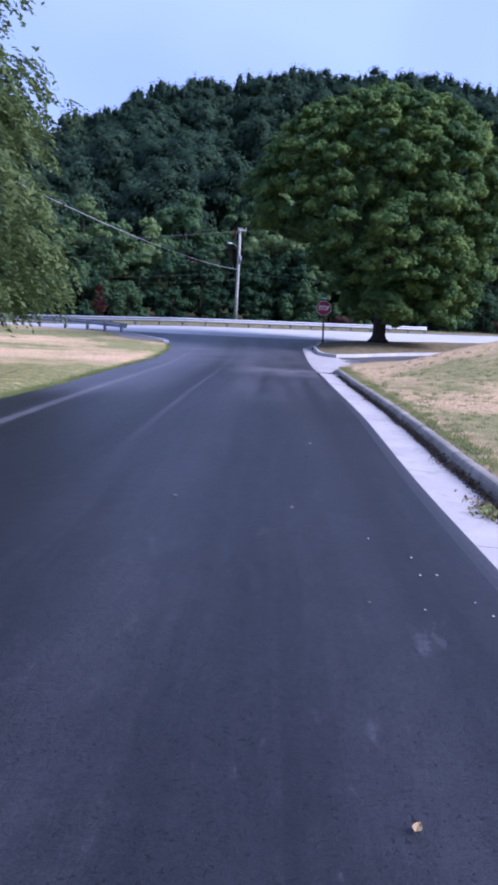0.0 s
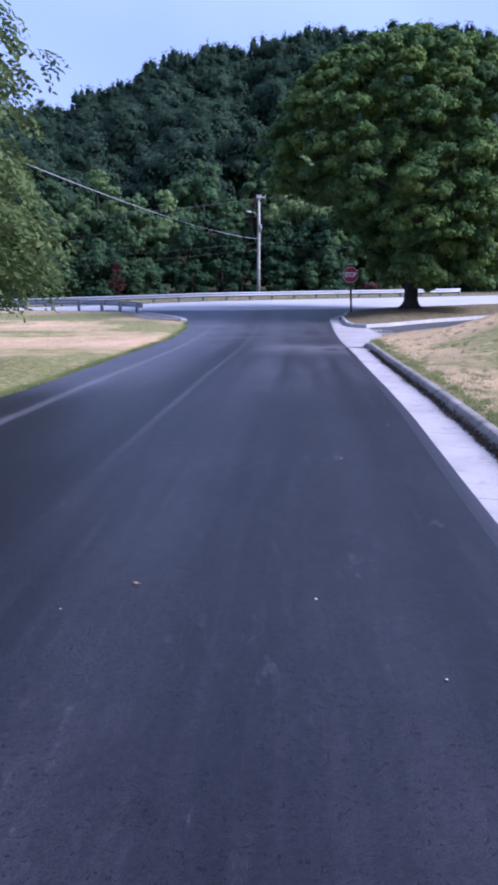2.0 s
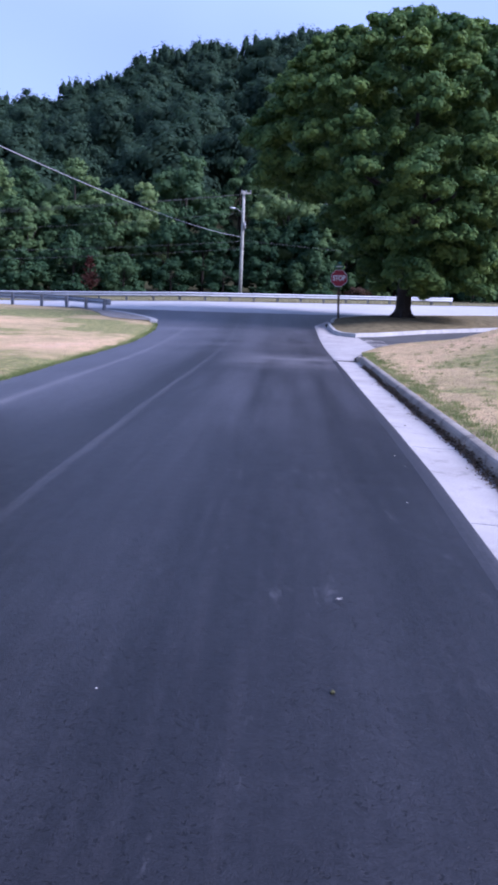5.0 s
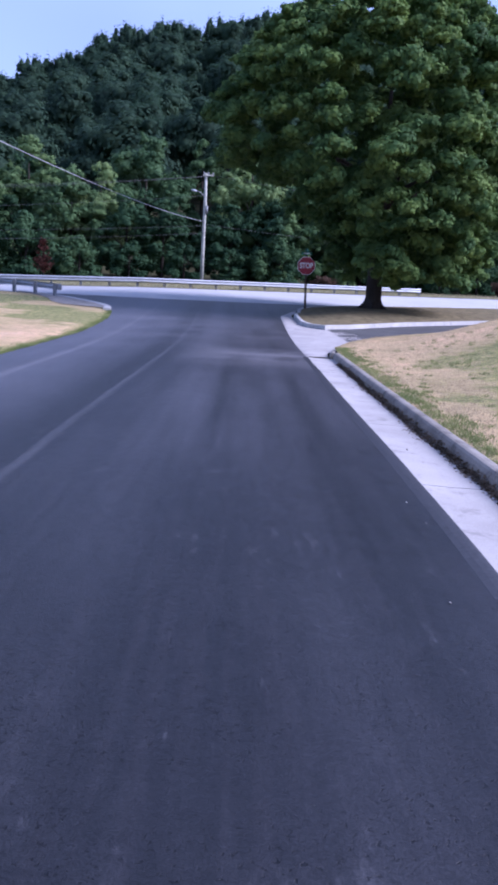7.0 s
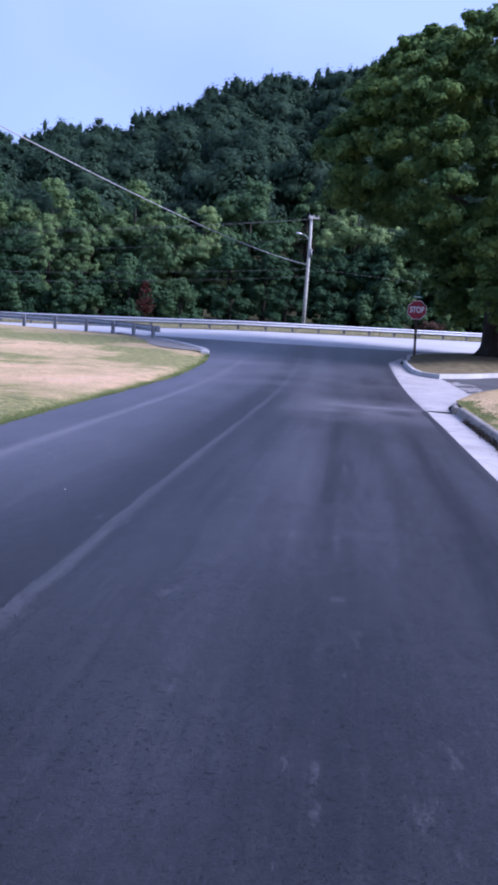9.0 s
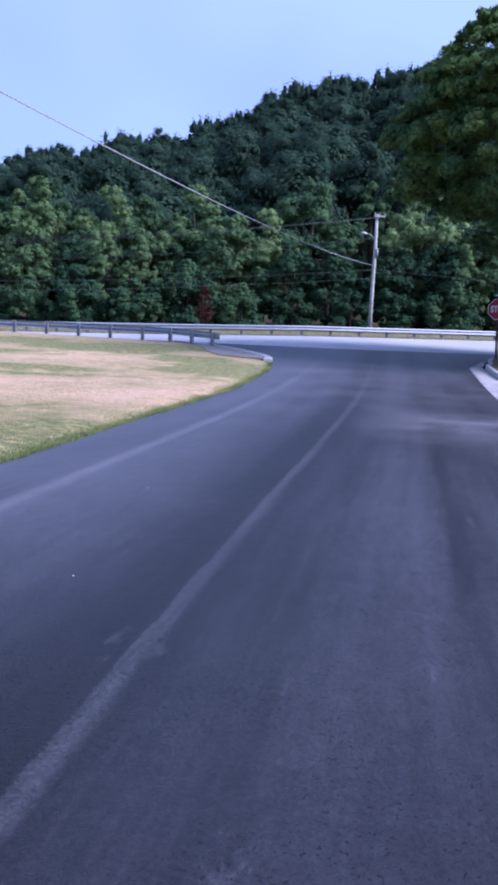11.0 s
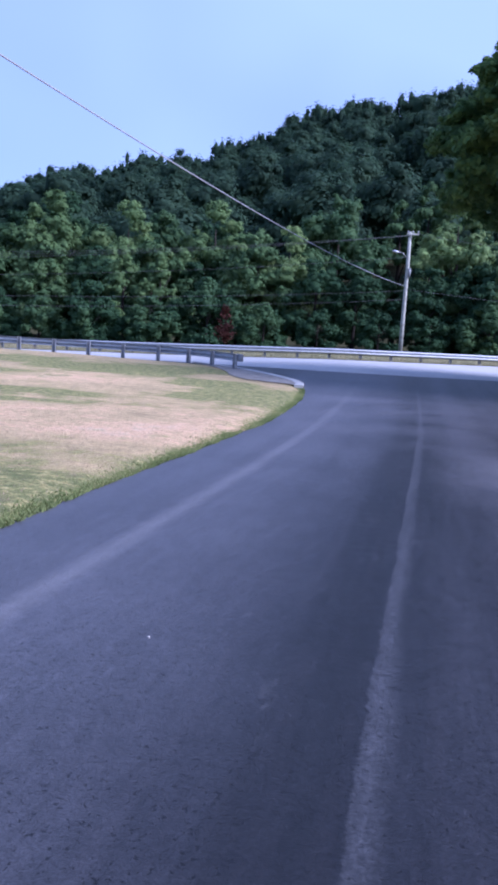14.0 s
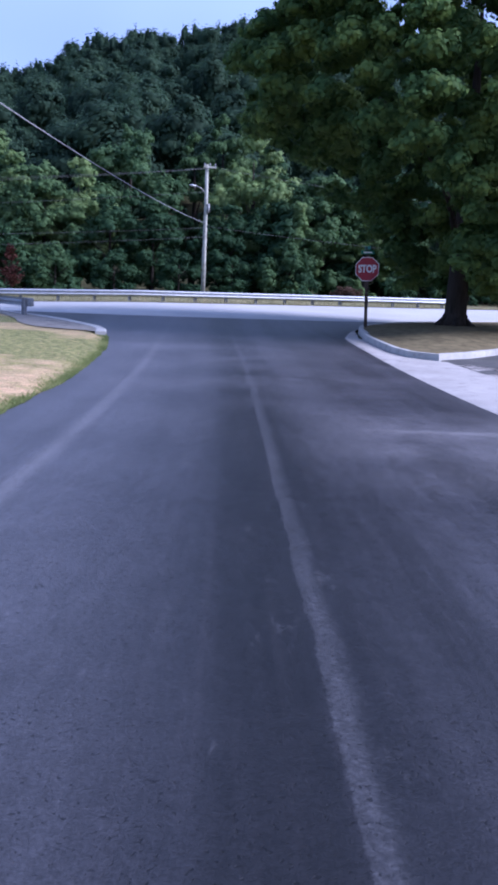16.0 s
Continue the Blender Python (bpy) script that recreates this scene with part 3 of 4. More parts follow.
def sweep(name, path, profile, material, origin=(0, 0, 0), lift=0.0):
    """A closed profile of (offset to the right, height) swept along a ground path."""
    verts, faces, n = [], [], len(profile)
    pts = [Vector((p[0], p[1])) for p in path]
    for i, p in enumerate(pts):
        d = (pts[min(i + 1, len(pts) - 1)] - pts[max(i - 1, 0)]).normalized()
        side = Vector((d.y, -d.x))
        for o, h in profile:
            q = p + side * o
            verts.append((q.x - origin[0], q.y - origin[1], height(p.x, p.y) + h + lift - origin[2]))
    for i in range(len(pts) - 1):
        for k in range(n):
            a, b = i * n + k, i * n + (k + 1) % n
            faces.append((a, b, b + n, a + n))
    faces += [tuple(range(n))[::-1], tuple(range((len(pts) - 1) * n, len(pts) * n))]
    me = mesh_from(name, verts, faces, material, smooth_shade=False)
    bm = bmesh.new()
    bm.from_mesh(me)
    bmesh.ops.recalc_face_normals(bm, faces=bm.faces[:])
    bm.to_mesh(me)
    bm.free()
    return me


# ---------------------------------------------------------------- kerbs, gutter, drive
PAN = [(0.0, 0.006), (0.0, -0.16), (0.655, -0.16), (0.655, -0.012), (0.3, -0.008)]
KERB_PROFILE = [(0.655, -0.16), (0.655, 0.0), (0.665, 0.085), (0.68, 0.12), (0.705, 0.142), (0.74, 0.15), (0.80, 0.148), (0.845, 0.13), (0.86, -0.16)]


def edge_path(y0, y1, step=0.7):
    n = max(2, int((y1 - y0) / step) + 1)
    return [(softened(right_edge, y, 0.8), y) for y in np.linspace(y0, y1, n)]


gutter = tagged(new("gutter"), "pale concrete gutter pan in cast slabs", "gutter", kind="structure")
kerb = tagged(new("kerb"), "weathered rolled concrete kerb beside the lawn", "kerb", kind="structure")
y = -38.6
while y < 29.3:
    y1 = min(y + 3.4, 29.6)
    part("slab", sweep("slab", edge_path(y + 0.008, y1 - 0.008, 3.4), PAN, CONCRETE), CONCRETE, gutter)
    part("kerb_segment", sweep("kerb_segment", edge_path(y + 0.006, y1 - 0.006, 3.4), KERB_PROFILE, KERB), KERB, kerb)
    y = y1
lip = sweep("road_edge", edge_path(-38, 29.4, 1.4), [(-0.13, -0.004), (-0.07, 0.007), (-0.03, 0.0095), (0.0, 0.0085), (0.02, 0.004), (0.02, -0.06), (-0.13, -0.06)], LIP)
structure("road_edge", lip, "rolled edge of the new asphalt along the gutter", "road")
# the kerb turns into the drive and runs out into the grass
turn_in = [(3.2, 29.6), (3.24, 30.1), (3.45, 31.1), (3.95, 32.6), (4.75, 34.3), (5.7, 36.0)]
for k, (a, b) in enumerate(zip(turn_in[:-1], turn_in[1:])):
    s0, s1 = 1 - 0.16 * k, 1 - 0.16 * (k + 1)
    prof = [(0.6 + (o - 0.655) * 0.8, h * s1 if h > 0 else h) for o, h in KERB_PROFILE]
    part("kerb_segment", sweep("kerb_segment", [a, ((a[0] + b[0]) / 2, (a[1] + b[1]) / 2), b], prof, KERB), KERB, kerb)

AY = (29.6, 30.6, 31.4, 33.8, 36, 37.5, 38.6, 39.6, 40.3, 41.5, 43, 45.2, 46.6, 48.2, 49.4, 50.6)
AX = (3.76, 3.86, 4.1, 5.05, 5.85, 6.0, 6.0, 5.4, 4.5, 4.3, 4.3, 4.38, 4.4, 4.7, 4.85, 5.2)
rows = [((softened(right_edge, y, 0.6), y), (lerp_table(y, AY, AX), y)) for y in np.arange(29.6, 50.4, 0.5)]
structure("pavement_apron", sheet("pavement_apron", rows, 8, lambda x, y, f: 0.004 if f > 0 else -0.02, CONCRETE), "pale concrete drive apron", "pavement")
low = [(5.2, 35.2), (6.3, 36.1), (7.9, 38.0), (11.8, 42.6), (20, 49.9), (31, 58)]
high = [(5.2, 40.3), (6.2, 40.9), (8.9, 43.8), (13.4, 47.4), (22.1, 53.4), (34, 61.5)]


def along(poly, f):
    s = f * (len(poly) - 1)
    i = min(int(s), len(poly) - 2)
    a, b = poly[i], poly[i + 1]
    return tuple(p + (q - p) * (s - i) for p, q in zip(a, b))


rows = [(along(high, f), along(low, f)) for f in np.linspace(0, 1, 50)]
structure("road_drive", sheet("road_drive", rows, 8, lambda x, y, f: 0.004, OLD_ASPHALT), "dark asphalt drive between lawn and island", "road")

ISLAND_FRONT = [(4.55, 46.7), (4.45, 45.5), (4.38, 43.5), (4.34, 41.8), (4.5, 40.6), (5.1, 40.1), (6.3, 41.1), (9.1, 44.1), (13.5, 47.7), (22.2, 53.8), (36, 63)]
ISLAND_BACK = [(4.7, 47.0), (4.85, 48.2), (5.0, 49.4), (5.3, 50.6), (6.0, 52.0), (7.4, 53.6), (9.6, 55.4), (12.5, 57.1), (17, 59.4), (25, 63.4), (38, 70.4)]
rows = [(along(ISLAND_BACK, f), along(ISLAND_FRONT, f)) for f in np.linspace(0, 1, 60)]
structure("lawn_island", sheet("lawn_island", rows, 10, lambda x, y, f: 0.12 + 0.22 * math.sin(math.pi * f) * smooth(x, 4.6, 7), ISLAND_GRASS), "thin brownish grass island under the maple", "lawn")
ISLAND_KERB = [(0.0, 0.16), (-0.02, 0.165), (-0.13, 0.165), (-0.16, 0.14), (-0.18, -0.1), (0.02, -0.1)]
island_kerb = tagged(new("kerb_island"), "pale concrete kerb round the grass island", "kerb", kind="structure")
path = [along(ISLAND_FRONT, f) for f in np.linspace(0, 1, 45)]
for i in range(0, 44, 4):
    part("kerb_segment", sweep("kerb_segment", path[i:i + 5][::-1], [(-o, h) for o, h in ISLAND_KERB][::-1], KERB_PALE), KERB_PALE, island_kerb)
path = [along(ISLAND_BACK, f) for f in np.linspace(0, 1, 45)]
for i in range(0, 44, 4):
    part("kerb_segment", sweep("kerb_segment", path[i:i + 5], [(-o, h) for o, h in ISLAND_KERB][::-1], KERB_PALE), KERB_PALE, island_kerb)

# kerbed concrete wedge at the tip of the west lawn
tip = [(-3.62, 43.6), (-3.70, 44.6), (-3.95, 45.6), (-4.55, 46.8), (-5.4, 48.3), (-6.5, 49.8), (-7.9, 51.2), (-9.2, 52.2)]
west_kerb = tagged(new("kerb_west"), "pale concrete kerb at the tip of the lawn", "kerb", kind="structure")
for i in range(0, len(tip) - 1, 2):
    part("kerb_segment", sweep("kerb_segment", tip[i:i + 3], [(0.02, -0.1), (0.02, 0.115), (-0.02, 0.135), (-0.24, 0.135), (-0.28, 0.12), (-0.28, -0.1)], KERB_PALE), KERB_PALE, west_kerb)
inner = [(-4.0, 43.9), (-5.0, 44.3), (-5.9, 44.9), (-6.6, 46.2), (-7.0, 47.8), (-7.7, 49.4), (-8.6, 50.8), (-9.6, 52.0)]
rows = [(along(inner, f), along([(p[0] - 0.24, p[1]) for p in tip], f)) for f in np.linspace(0, 1, 30)]
structure("pavement_wedge", sheet("pavement_wedge", rows, 4, lambda x, y, f: 0.118, KERB), "grey stained concrete wedge behind the kerb", "pavement")


# ---------------------------------------------------------------- guard rails
W_BEAM = [(0.0, 0.155), (0.05, 0.125), (0.08, 0.085), (0.05, 0.045), (0.0, 0.0), (0.05, -0.045), (0.08, -0.085), (0.05, -0.125), (0.0, -0.155)]
W_CLOSED = W_BEAM + [(o - 0.006, h) for o, h in W_BEAM[::-1]]


def guard_rail(name, label, path, spacing, beam_z, post_top, faces_right, post_material):
    base = thing(name, label, "guard rail", 0, 0, 0)
    dense = []
    for a, b in zip(path[:-1], path[1:]):
        n = max(1, int(math.dist(a, b) / 1.0))
        dense += [tuple(np.add(a, np.subtract(b, a) * k / n)) for k in range(n)]
    dense.append(path[-1])
    sign_ = 1 if faces_right else -1
    piece = 4
    for i in range(0, len(dense) - 1, piece):
        seg = dense[i:i + piece + 1]
        part("beam", sweep("beam", seg, [(sign_ * (o + 0.04), h + beam_z) for o, h in W_CLOSED], GALV), GALV, base)
    run = np.concatenate([[0.0], np.cumsum([math.dist(a, b) for a, b in zip(dense[:-1], dense[1:])])])
    for at in np.arange(run[-1], 0, -spacing):
        i = min(int(np.searchsorted(run, at)), len(dense) - 1)
        r, q = dense[i - 1], dense[i]
        f = (at - run[i - 1]) / (run[i] - run[i - 1])
        p = (r[0] + (q[0] - r[0]) * f, r[1] + (q[1] - r[1]) * f)
        ang = math.atan2(q[1] - r[1], q[0] - r[0])
        bm = bmesh.new()
        c, s = math.cos(ang), math.sin(ang)
        off = -sign_ * 0.09
        px, py = p[0] + s * off, p[1] - c * off
        g = height(p[0], p[1])
        box(bm, px, py, g + (post_top - 0.3) / 2, 0.16, 0.02, post_top + 0.3, 0, ang)
        for e in (-0.07, 0.07):
            box(bm, px + c * e, py + s * e, g + (post_top - 0.3) / 2, 0.014, 0.12, post_top + 0.3, 0, ang)
        part("post", bm, post_material, base)
    return base


far_path = [(x, softened(far_edge, x, 3) + 0.7) for x in np.arange(-66, 16.6, 2.0)] + [(17.0, softened(far_edge, 17.0, 3) + 0.75)]
guard_rail("guard_rail", "long galvanised guard rail along the far edge of the main road", far_path, 1.9, 0.45, 0.58, True, POST_STEEL)
near_path = [(-60, 45.0), (-45, 48.2), (-32, 50.6), (-20, 52.1), (-15, 52.4), (-10.6, 52.3), (-9.0, 51.6), (-7.0, 49.7)]
near_rail = guard_rail("guard_rail", "galvanised guard rail seen from behind, its end flared towards the lawn", near_path, 1.65, 0.56, 0.72, False, POST_GREY)
bm = bmesh.new()
box(bm, -6.86, 49.62, height(-7, 49.7) + 0.56, 0.30, 0.16, 0.30, 0.05, radians(-43))
part("end_terminal", bm, POST_GREY, near_rail, "dark flared end terminal")


# ---------------------------------------------------------------- stop sign
def text_mesh(word, size):
    cu = bpy.data.curves.new("text", "FONT")
    cu.body, cu.size, cu.extrude, cu.align_x, cu.align_y, cu.offset = word, size, 0.001, "CENTER", "CENTER", 0.012
    ob = new("text", cu)
    me = bpy.data.meshes.new_from_object(ob.evaluated_get(bpy.context.evaluated_depsgraph_get()))
    bpy.data.objects.remove(ob)
    return me


def octagon(width, thick, depth):
    bm = bmesh.new()
    r = width / 2 / math.cos(math.pi / 8)
    ring = [bm.verts.new((r * math.cos(a), depth, r * math.sin(a))) for a in [math.pi / 8 + k * math.pi / 4 for k in range(8)]]
    f = bm.faces.new(ring)
    ex = bmesh.ops.extrude_face_region(bm, geom=[f])
    bmesh.ops.translate(bm, vec=(0, thick, 0), verts=[v for v in ex["geom"] if isinstance(v, bmesh.types.BMVert)])
    bmesh.ops.recalc_face_normals(bm, faces=bm.faces[:])
    return bm


def stop_sign(x, y):
    base = thing("stop_sign", "red octagonal stop sign on a rusty steel post", "street sign", x, y, height(x, y) + 0.12)
    base.rotation_euler = (0, radians(-2.0), radians(-4))
    bm = bmesh.new()
    box(bm, 0, 0.03, 1.38, 0.012, 0.05, 3.16)
    for e in (-0.035, 0.035):
        box(bm, e, 0.02, 1.38, 0.05, 0.012, 3.16)
    part("post", bm, SIGN_POST, base)
    plate = part("plate", octagon(0.875, 0.006, 0.0), SIGN_WHITE, base, "red plate with white border")
    plate.location = (0, -0.01, 2.15)
    part("red_field", octagon(0.83, 0.003, -0.004), SIGN_RED, plate)
    me = text_mesh("STOP", 0.34)
    me.transform(Matrix.Translation((0, -0.006, 0)) @ Matrix.Rotation(radians(90), 4, "X") @ Matrix.Diagonal((0.82, 1.12, 1, 1)))
    part("lettering", me, SIGN_WHITE, plate)
    for k, (turn, z) in enumerate(((20, 2.76), (105, 2.92))):
        bm = bmesh.new()
        box(bm, 0, 0, z, 0.55, 0.012, 0.13, 0, radians(turn))
        blade = part("name_blade", bm, SIGN_GREEN, base, "small green street name blade")
        bm = bmesh.new()
        c, s = math.cos(radians(turn)), math.sin(radians(turn))
        box(bm, s * 0.009, -c * 0.009, z, 0.36, 0.004, 0.045, 0, radians(turn))
        part("name_bar", bm, SIGN_WHITE, blade)
    return base


stop_sign(5.45, 50.35)


# ---------------------------------------------------------------- utility pole and wires
def utility_pole(x, y, top):
    g = height(x, y)
    base = thing("utility_pole", "grey weathered wooden utility pole with street light behind the guard rail", "utility pole", x, y, g)
    h = top - g
    bm = bmesh.new()
    tube(bm, [(0, 0, -0.3), (0.0, 0, h * 0.35), (0.02, 0, h * 0.7), (0.0, 0, h)], [0.15, 0.14, 0.125, 0.11], 12)
    part("pole", bm, WOOD_POLE, base)
    bm = bmesh.new()
    box(bm, 0.2, -0.17, h - 0.18, 0.85, 0.09, 0.11, 0.01, radians(15))
    part("crossarm", bm, WOOD_POLE, base)
    for dx in (-0.15, 0.2, 0.55):
        bm = bmesh.new()
        tube(bm, [(dx, -0.17 + dx * 0.25, h - 0.12), (dx, -0.17 + dx * 0.25, h - 0.05), (dx, -0.17 + dx * 0.25, h + 0.06)], [0.03, 0.055, 0.03], 8)
        part("insulator", bm, POST_STEEL, base)
    bm = bmesh.new()
    tube(bm, [(-0.12, -0.1, h - 1.75), (-0.4, -0.2, h - 1.5), (-0.75, -0.3, h - 1.42)], [0.03, 0.03, 0.03], 8)
    part("lamp_arm", bm, POST_STEEL, base)
    bm = bmesh.new()
    bmesh.ops.create_uvsphere(bm, u_segments=12, v_segments=8, radius=1, matrix=Matrix.LocRotScale((-0.88, -0.34, h - 1.42), Euler((0, 0.1, 0.3)), (0.26, 0.13, 0.085)))
    part("lamp_head", bm, GALV, base, "pale street light head")
    bm = bmesh.new()
    tube(bm, [(0.17, -0.12, h - 3.1), (0.17, -0.12, h - 2.5)], [0.09, 0.09], 10)
    part("splice_box", bm, POST_STEEL, base)
    return base


POLE = (-0.2, 75.4)
utility_pole(*POLE, 10.15)


def wire(label, a, b, sag, radius, material):
    bm = bmesh.new()
    pts = []
    for s in np.linspace(0, 1, 40):
        p = Vector(a).lerp(Vector(b), s)
        p.z -= 4 * sag * s * (1 - s)
        pts.append(p)
    tube(bm, pts, [radius] * len(pts), 5)
    me = bpy.data.meshes.new("wire")
    bm.to_mesh(me)
    bm.free()
    me.materials.append(material)
    tagged(new("overhead_wire", me), label, "wire", "wires on the utility pole")


wire("pale service cable sagging from the pole over the lawn", (POLE[0] - 0.1, POLE[1], 6.45), (-14, -11, 8.25), 1.45, 0.017, WIRE_PALE)
for z0, z1, dx in ((9.95, 5.2, 0.55), (9.9, 4.9, 0.2), (9.85, 4.6, -0.15), (8.4, 3.8, -0.1)):
    wire("thin overhead power line beside the woods", (POLE[0] + dx, POLE[1] - 0.15, z0), (-52, 59.5, z1), 0.9, 0.007, WIRE)
for z0, z1 in ((6.1, 2.6), (5.5, 1.9)):
    wire("thin overhead telephone line beside the woods", (POLE[0] - 0.1, POLE[1] - 0.15, z0), (-52, 59.5, z1 + 0.6), 0.8, 0.008, WIRE)
wire("thin overhead power line beside the woods", (POLE[0] + 0.55, POLE[1] - 0.1, 9.95), (52, 96, 10.5), 0.9, 0.007, WIRE)
wire("thin overhead telephone line beside the woods", (POLE[0] + 0.1, POLE[1] - 0.1, 6.2), (52, 96, 7.0), 0.9, 0.008, WIRE)


# ---------------------------------------------------------------- trees
def ball(level):
    bm = bmesh.new()
    bmesh.ops.create_icosphere(bm, subdivisions=level, radius=1)
    v = np.array([tuple(q.co) for q in bm.verts])
    f = np.array([[q.index for q in face.verts] for face in bm.faces])
    bm.free()
    return v, f


BALLS = {1: ball(1), 2: ball(2)}


def cloud_mesh(name, centres, normals, sizes, material, rng, corners=4, long=1.5, lobes=(), level=1, fill=0.62):
    """One mesh of many small folded leaves (four corners) or clumps (three), over lumpy inner masses of foliage."""
    n = len(centres)
    nrm = normals / np.linalg.norm(normals, axis=1, keepdims=True)
    rnd = rng.normal(size=(n, 3))
    t = np.cross(nrm, rnd)
    t /= np.linalg.norm(t, axis=1, keepdims=True) + 1e-9
    b = np.cross(nrm, t)
    s = sizes[:, None]
    if corners == 4:
        fold = nrm * s * 0.08
        quad = np.stack([centres - t * s * long / 2, centres - b * s * 0.5 - fold, centres + t * s * long / 2, centres + b * s * 0.5 - fold], 1)
    else:
        quad = np.stack([centres - t * s * 0.75, centres + t * s * 0.45 - b * s * 0.65, centres + t * s * 0.45 + b * s * 0.65], 1)
    co, index = quad.reshape(-1, 3), np.arange(n * corners)
    totals, even = np.full(n, corners), np.zeros(n, dtype=bool)
    if len(lobes):
        v, f = BALLS[level]
        lob = np.array(lobes)
        lump = 1 + 0.16 * rng.normal(size=(len(lob), len(v), 1))
        body = lob[:, None, :3] + v[None] * lump * (fill * lob[:, None, 3:4]) * np.concatenate([np.ones((len(lob), 1, 2)), lob[:, None, 4:5]], 2)
        faces = (f[None] + (np.arange(len(lob)) * len(v))[:, None, None] + len(co)).reshape(-1)
        co = np.concatenate([co, body.reshape(-1, 3)])
        index = np.concatenate([index, faces])
        totals = np.concatenate([totals, np.full(len(lob) * len(f), 3)])
        even = np.concatenate([even, np.ones(len(lob) * len(f), dtype=bool)])
    me = bpy.data.meshes.new(name)
    me.vertices.add(len(co))
    me.vertices.foreach_set("co", co.astype(np.float32).ravel())
    me.loops.add(len(index))
    me.loops.foreach_set("vertex_index", index.astype(np.int32))
    me.polygons.add(len(totals))
    me.polygons.foreach_set("loop_start", np.concatenate([[0], np.cumsum(totals)[:-1]]).astype(np.int32))
    me.polygons.foreach_set("loop_total", totals.astype(np.int32))
    me.update(calc_edges=True)
    me.polygons.foreach_set("use_smooth", even)
    me.materials.append(material)
    return me


def tufted(mains, count, rng, lo=0.3, hi=0.5):
    """Breaks each rounded mass into tufts on its upper and outer side; a tuft remembers the middle of its mass."""
    out = []
    for x, y, z, r, flat in mains:
        out.append((x, y, z, r * 0.8, flat, x, y, z))
        d = rng.normal(size=(count, 3))
        d[:, 2] = d[:, 2] * 0.8 + 0.45
        d /= np.linalg.norm(d, axis=1, keepdims=True)
        for v in d:
            s = r * (lo + (hi - lo) * rng.random())
            k = r * (0.72 + 0.22 * rng.random())
            out.append((x + v[0] * k, y + v[1] * k, z + v[2] * k * flat, s, 0.8, x, y, z))
    return out


def lobe_leaves(lobes, count, rng, size, up=0.45, rag=0.16, inner=0.0):
    """Leaves spread over the outer and upper sides of flattened lobes (x, y, z, radius, flatness, middle of the mass)."""
    lob = np.array(lobes)
    weight = lob[:, 3] ** 2
    pick = rng.choice(len(lob), size=count, p=weight / weight.sum())
    d = rng.normal(size=(count, 3))
    d[:, 2] += 0.55
    d /= np.linalg.norm(d, axis=1, keepdims=True)
    r = lob[pick, 3] * (1.03 - np.abs(rng.normal(size=count)) * rag)
    pos = lob[pick, :3] + d * r[:, None] * np.stack([np.ones(count), np.ones(count), lob[pick, 4]], 1)
    pos += rng.normal(size=(count, 3)) * size * 0.35
    nrm = d + np.array([0, 0, up]) + rng.normal(size=(count, 3)) * 0.34
    if lob.shape[1] > 5:
        away = pos - lob[pick, 5:8]
        nrm = nrm * 0.6 + 0.8 * away / (np.linalg.norm(away, axis=1, keepdims=True) + 1e-6)
    return pos, nrm, size * (0.65 + 0.7 * rng.random(count))


def trunk_mesh(rng, trunk_h, radius, crown_h, spread, limbs=7, sides=12, flare=1.6):
    bm = bmesh.new()
    tube(bm, [(0, 0, -0.25), (0, 0, 0.12), (0.02, 0.0, 0.5), (0.03, 0.02, trunk_h), (0.1, 0.05, trunk_h + crown_h * 0.45), (0.05, 0.0, trunk_h + crown_h * 0.8)],
         [radius * flare * 1.15, radius * flare, radius * 1.12, radius * 0.95, radius * 0.5, radius * 0.12], sides)
    for k in range(limbs):
        a = 2 * math.pi * k / limbs + rng.random() * 0.6
        z0 = trunk_h * (0.85 + 0.2 * rng.random()) + crown_h * 0.35 * rng.random()
        reach, rise = spread * (0.6 + 0.25 * rng.random()), crown_h * (0.15 + 0.3 * rng.random())
        tube(bm, [(0, 0, z0), (math.cos(a) * reach * 0.4, math.sin(a) * reach * 0.4, z0 + rise * 0.55), (math.cos(a) * reach, math.sin(a) * reach, z0 + rise)],
             [radius * 0.42, radius * 0.28, radius * 0.07], 6)
    return bm


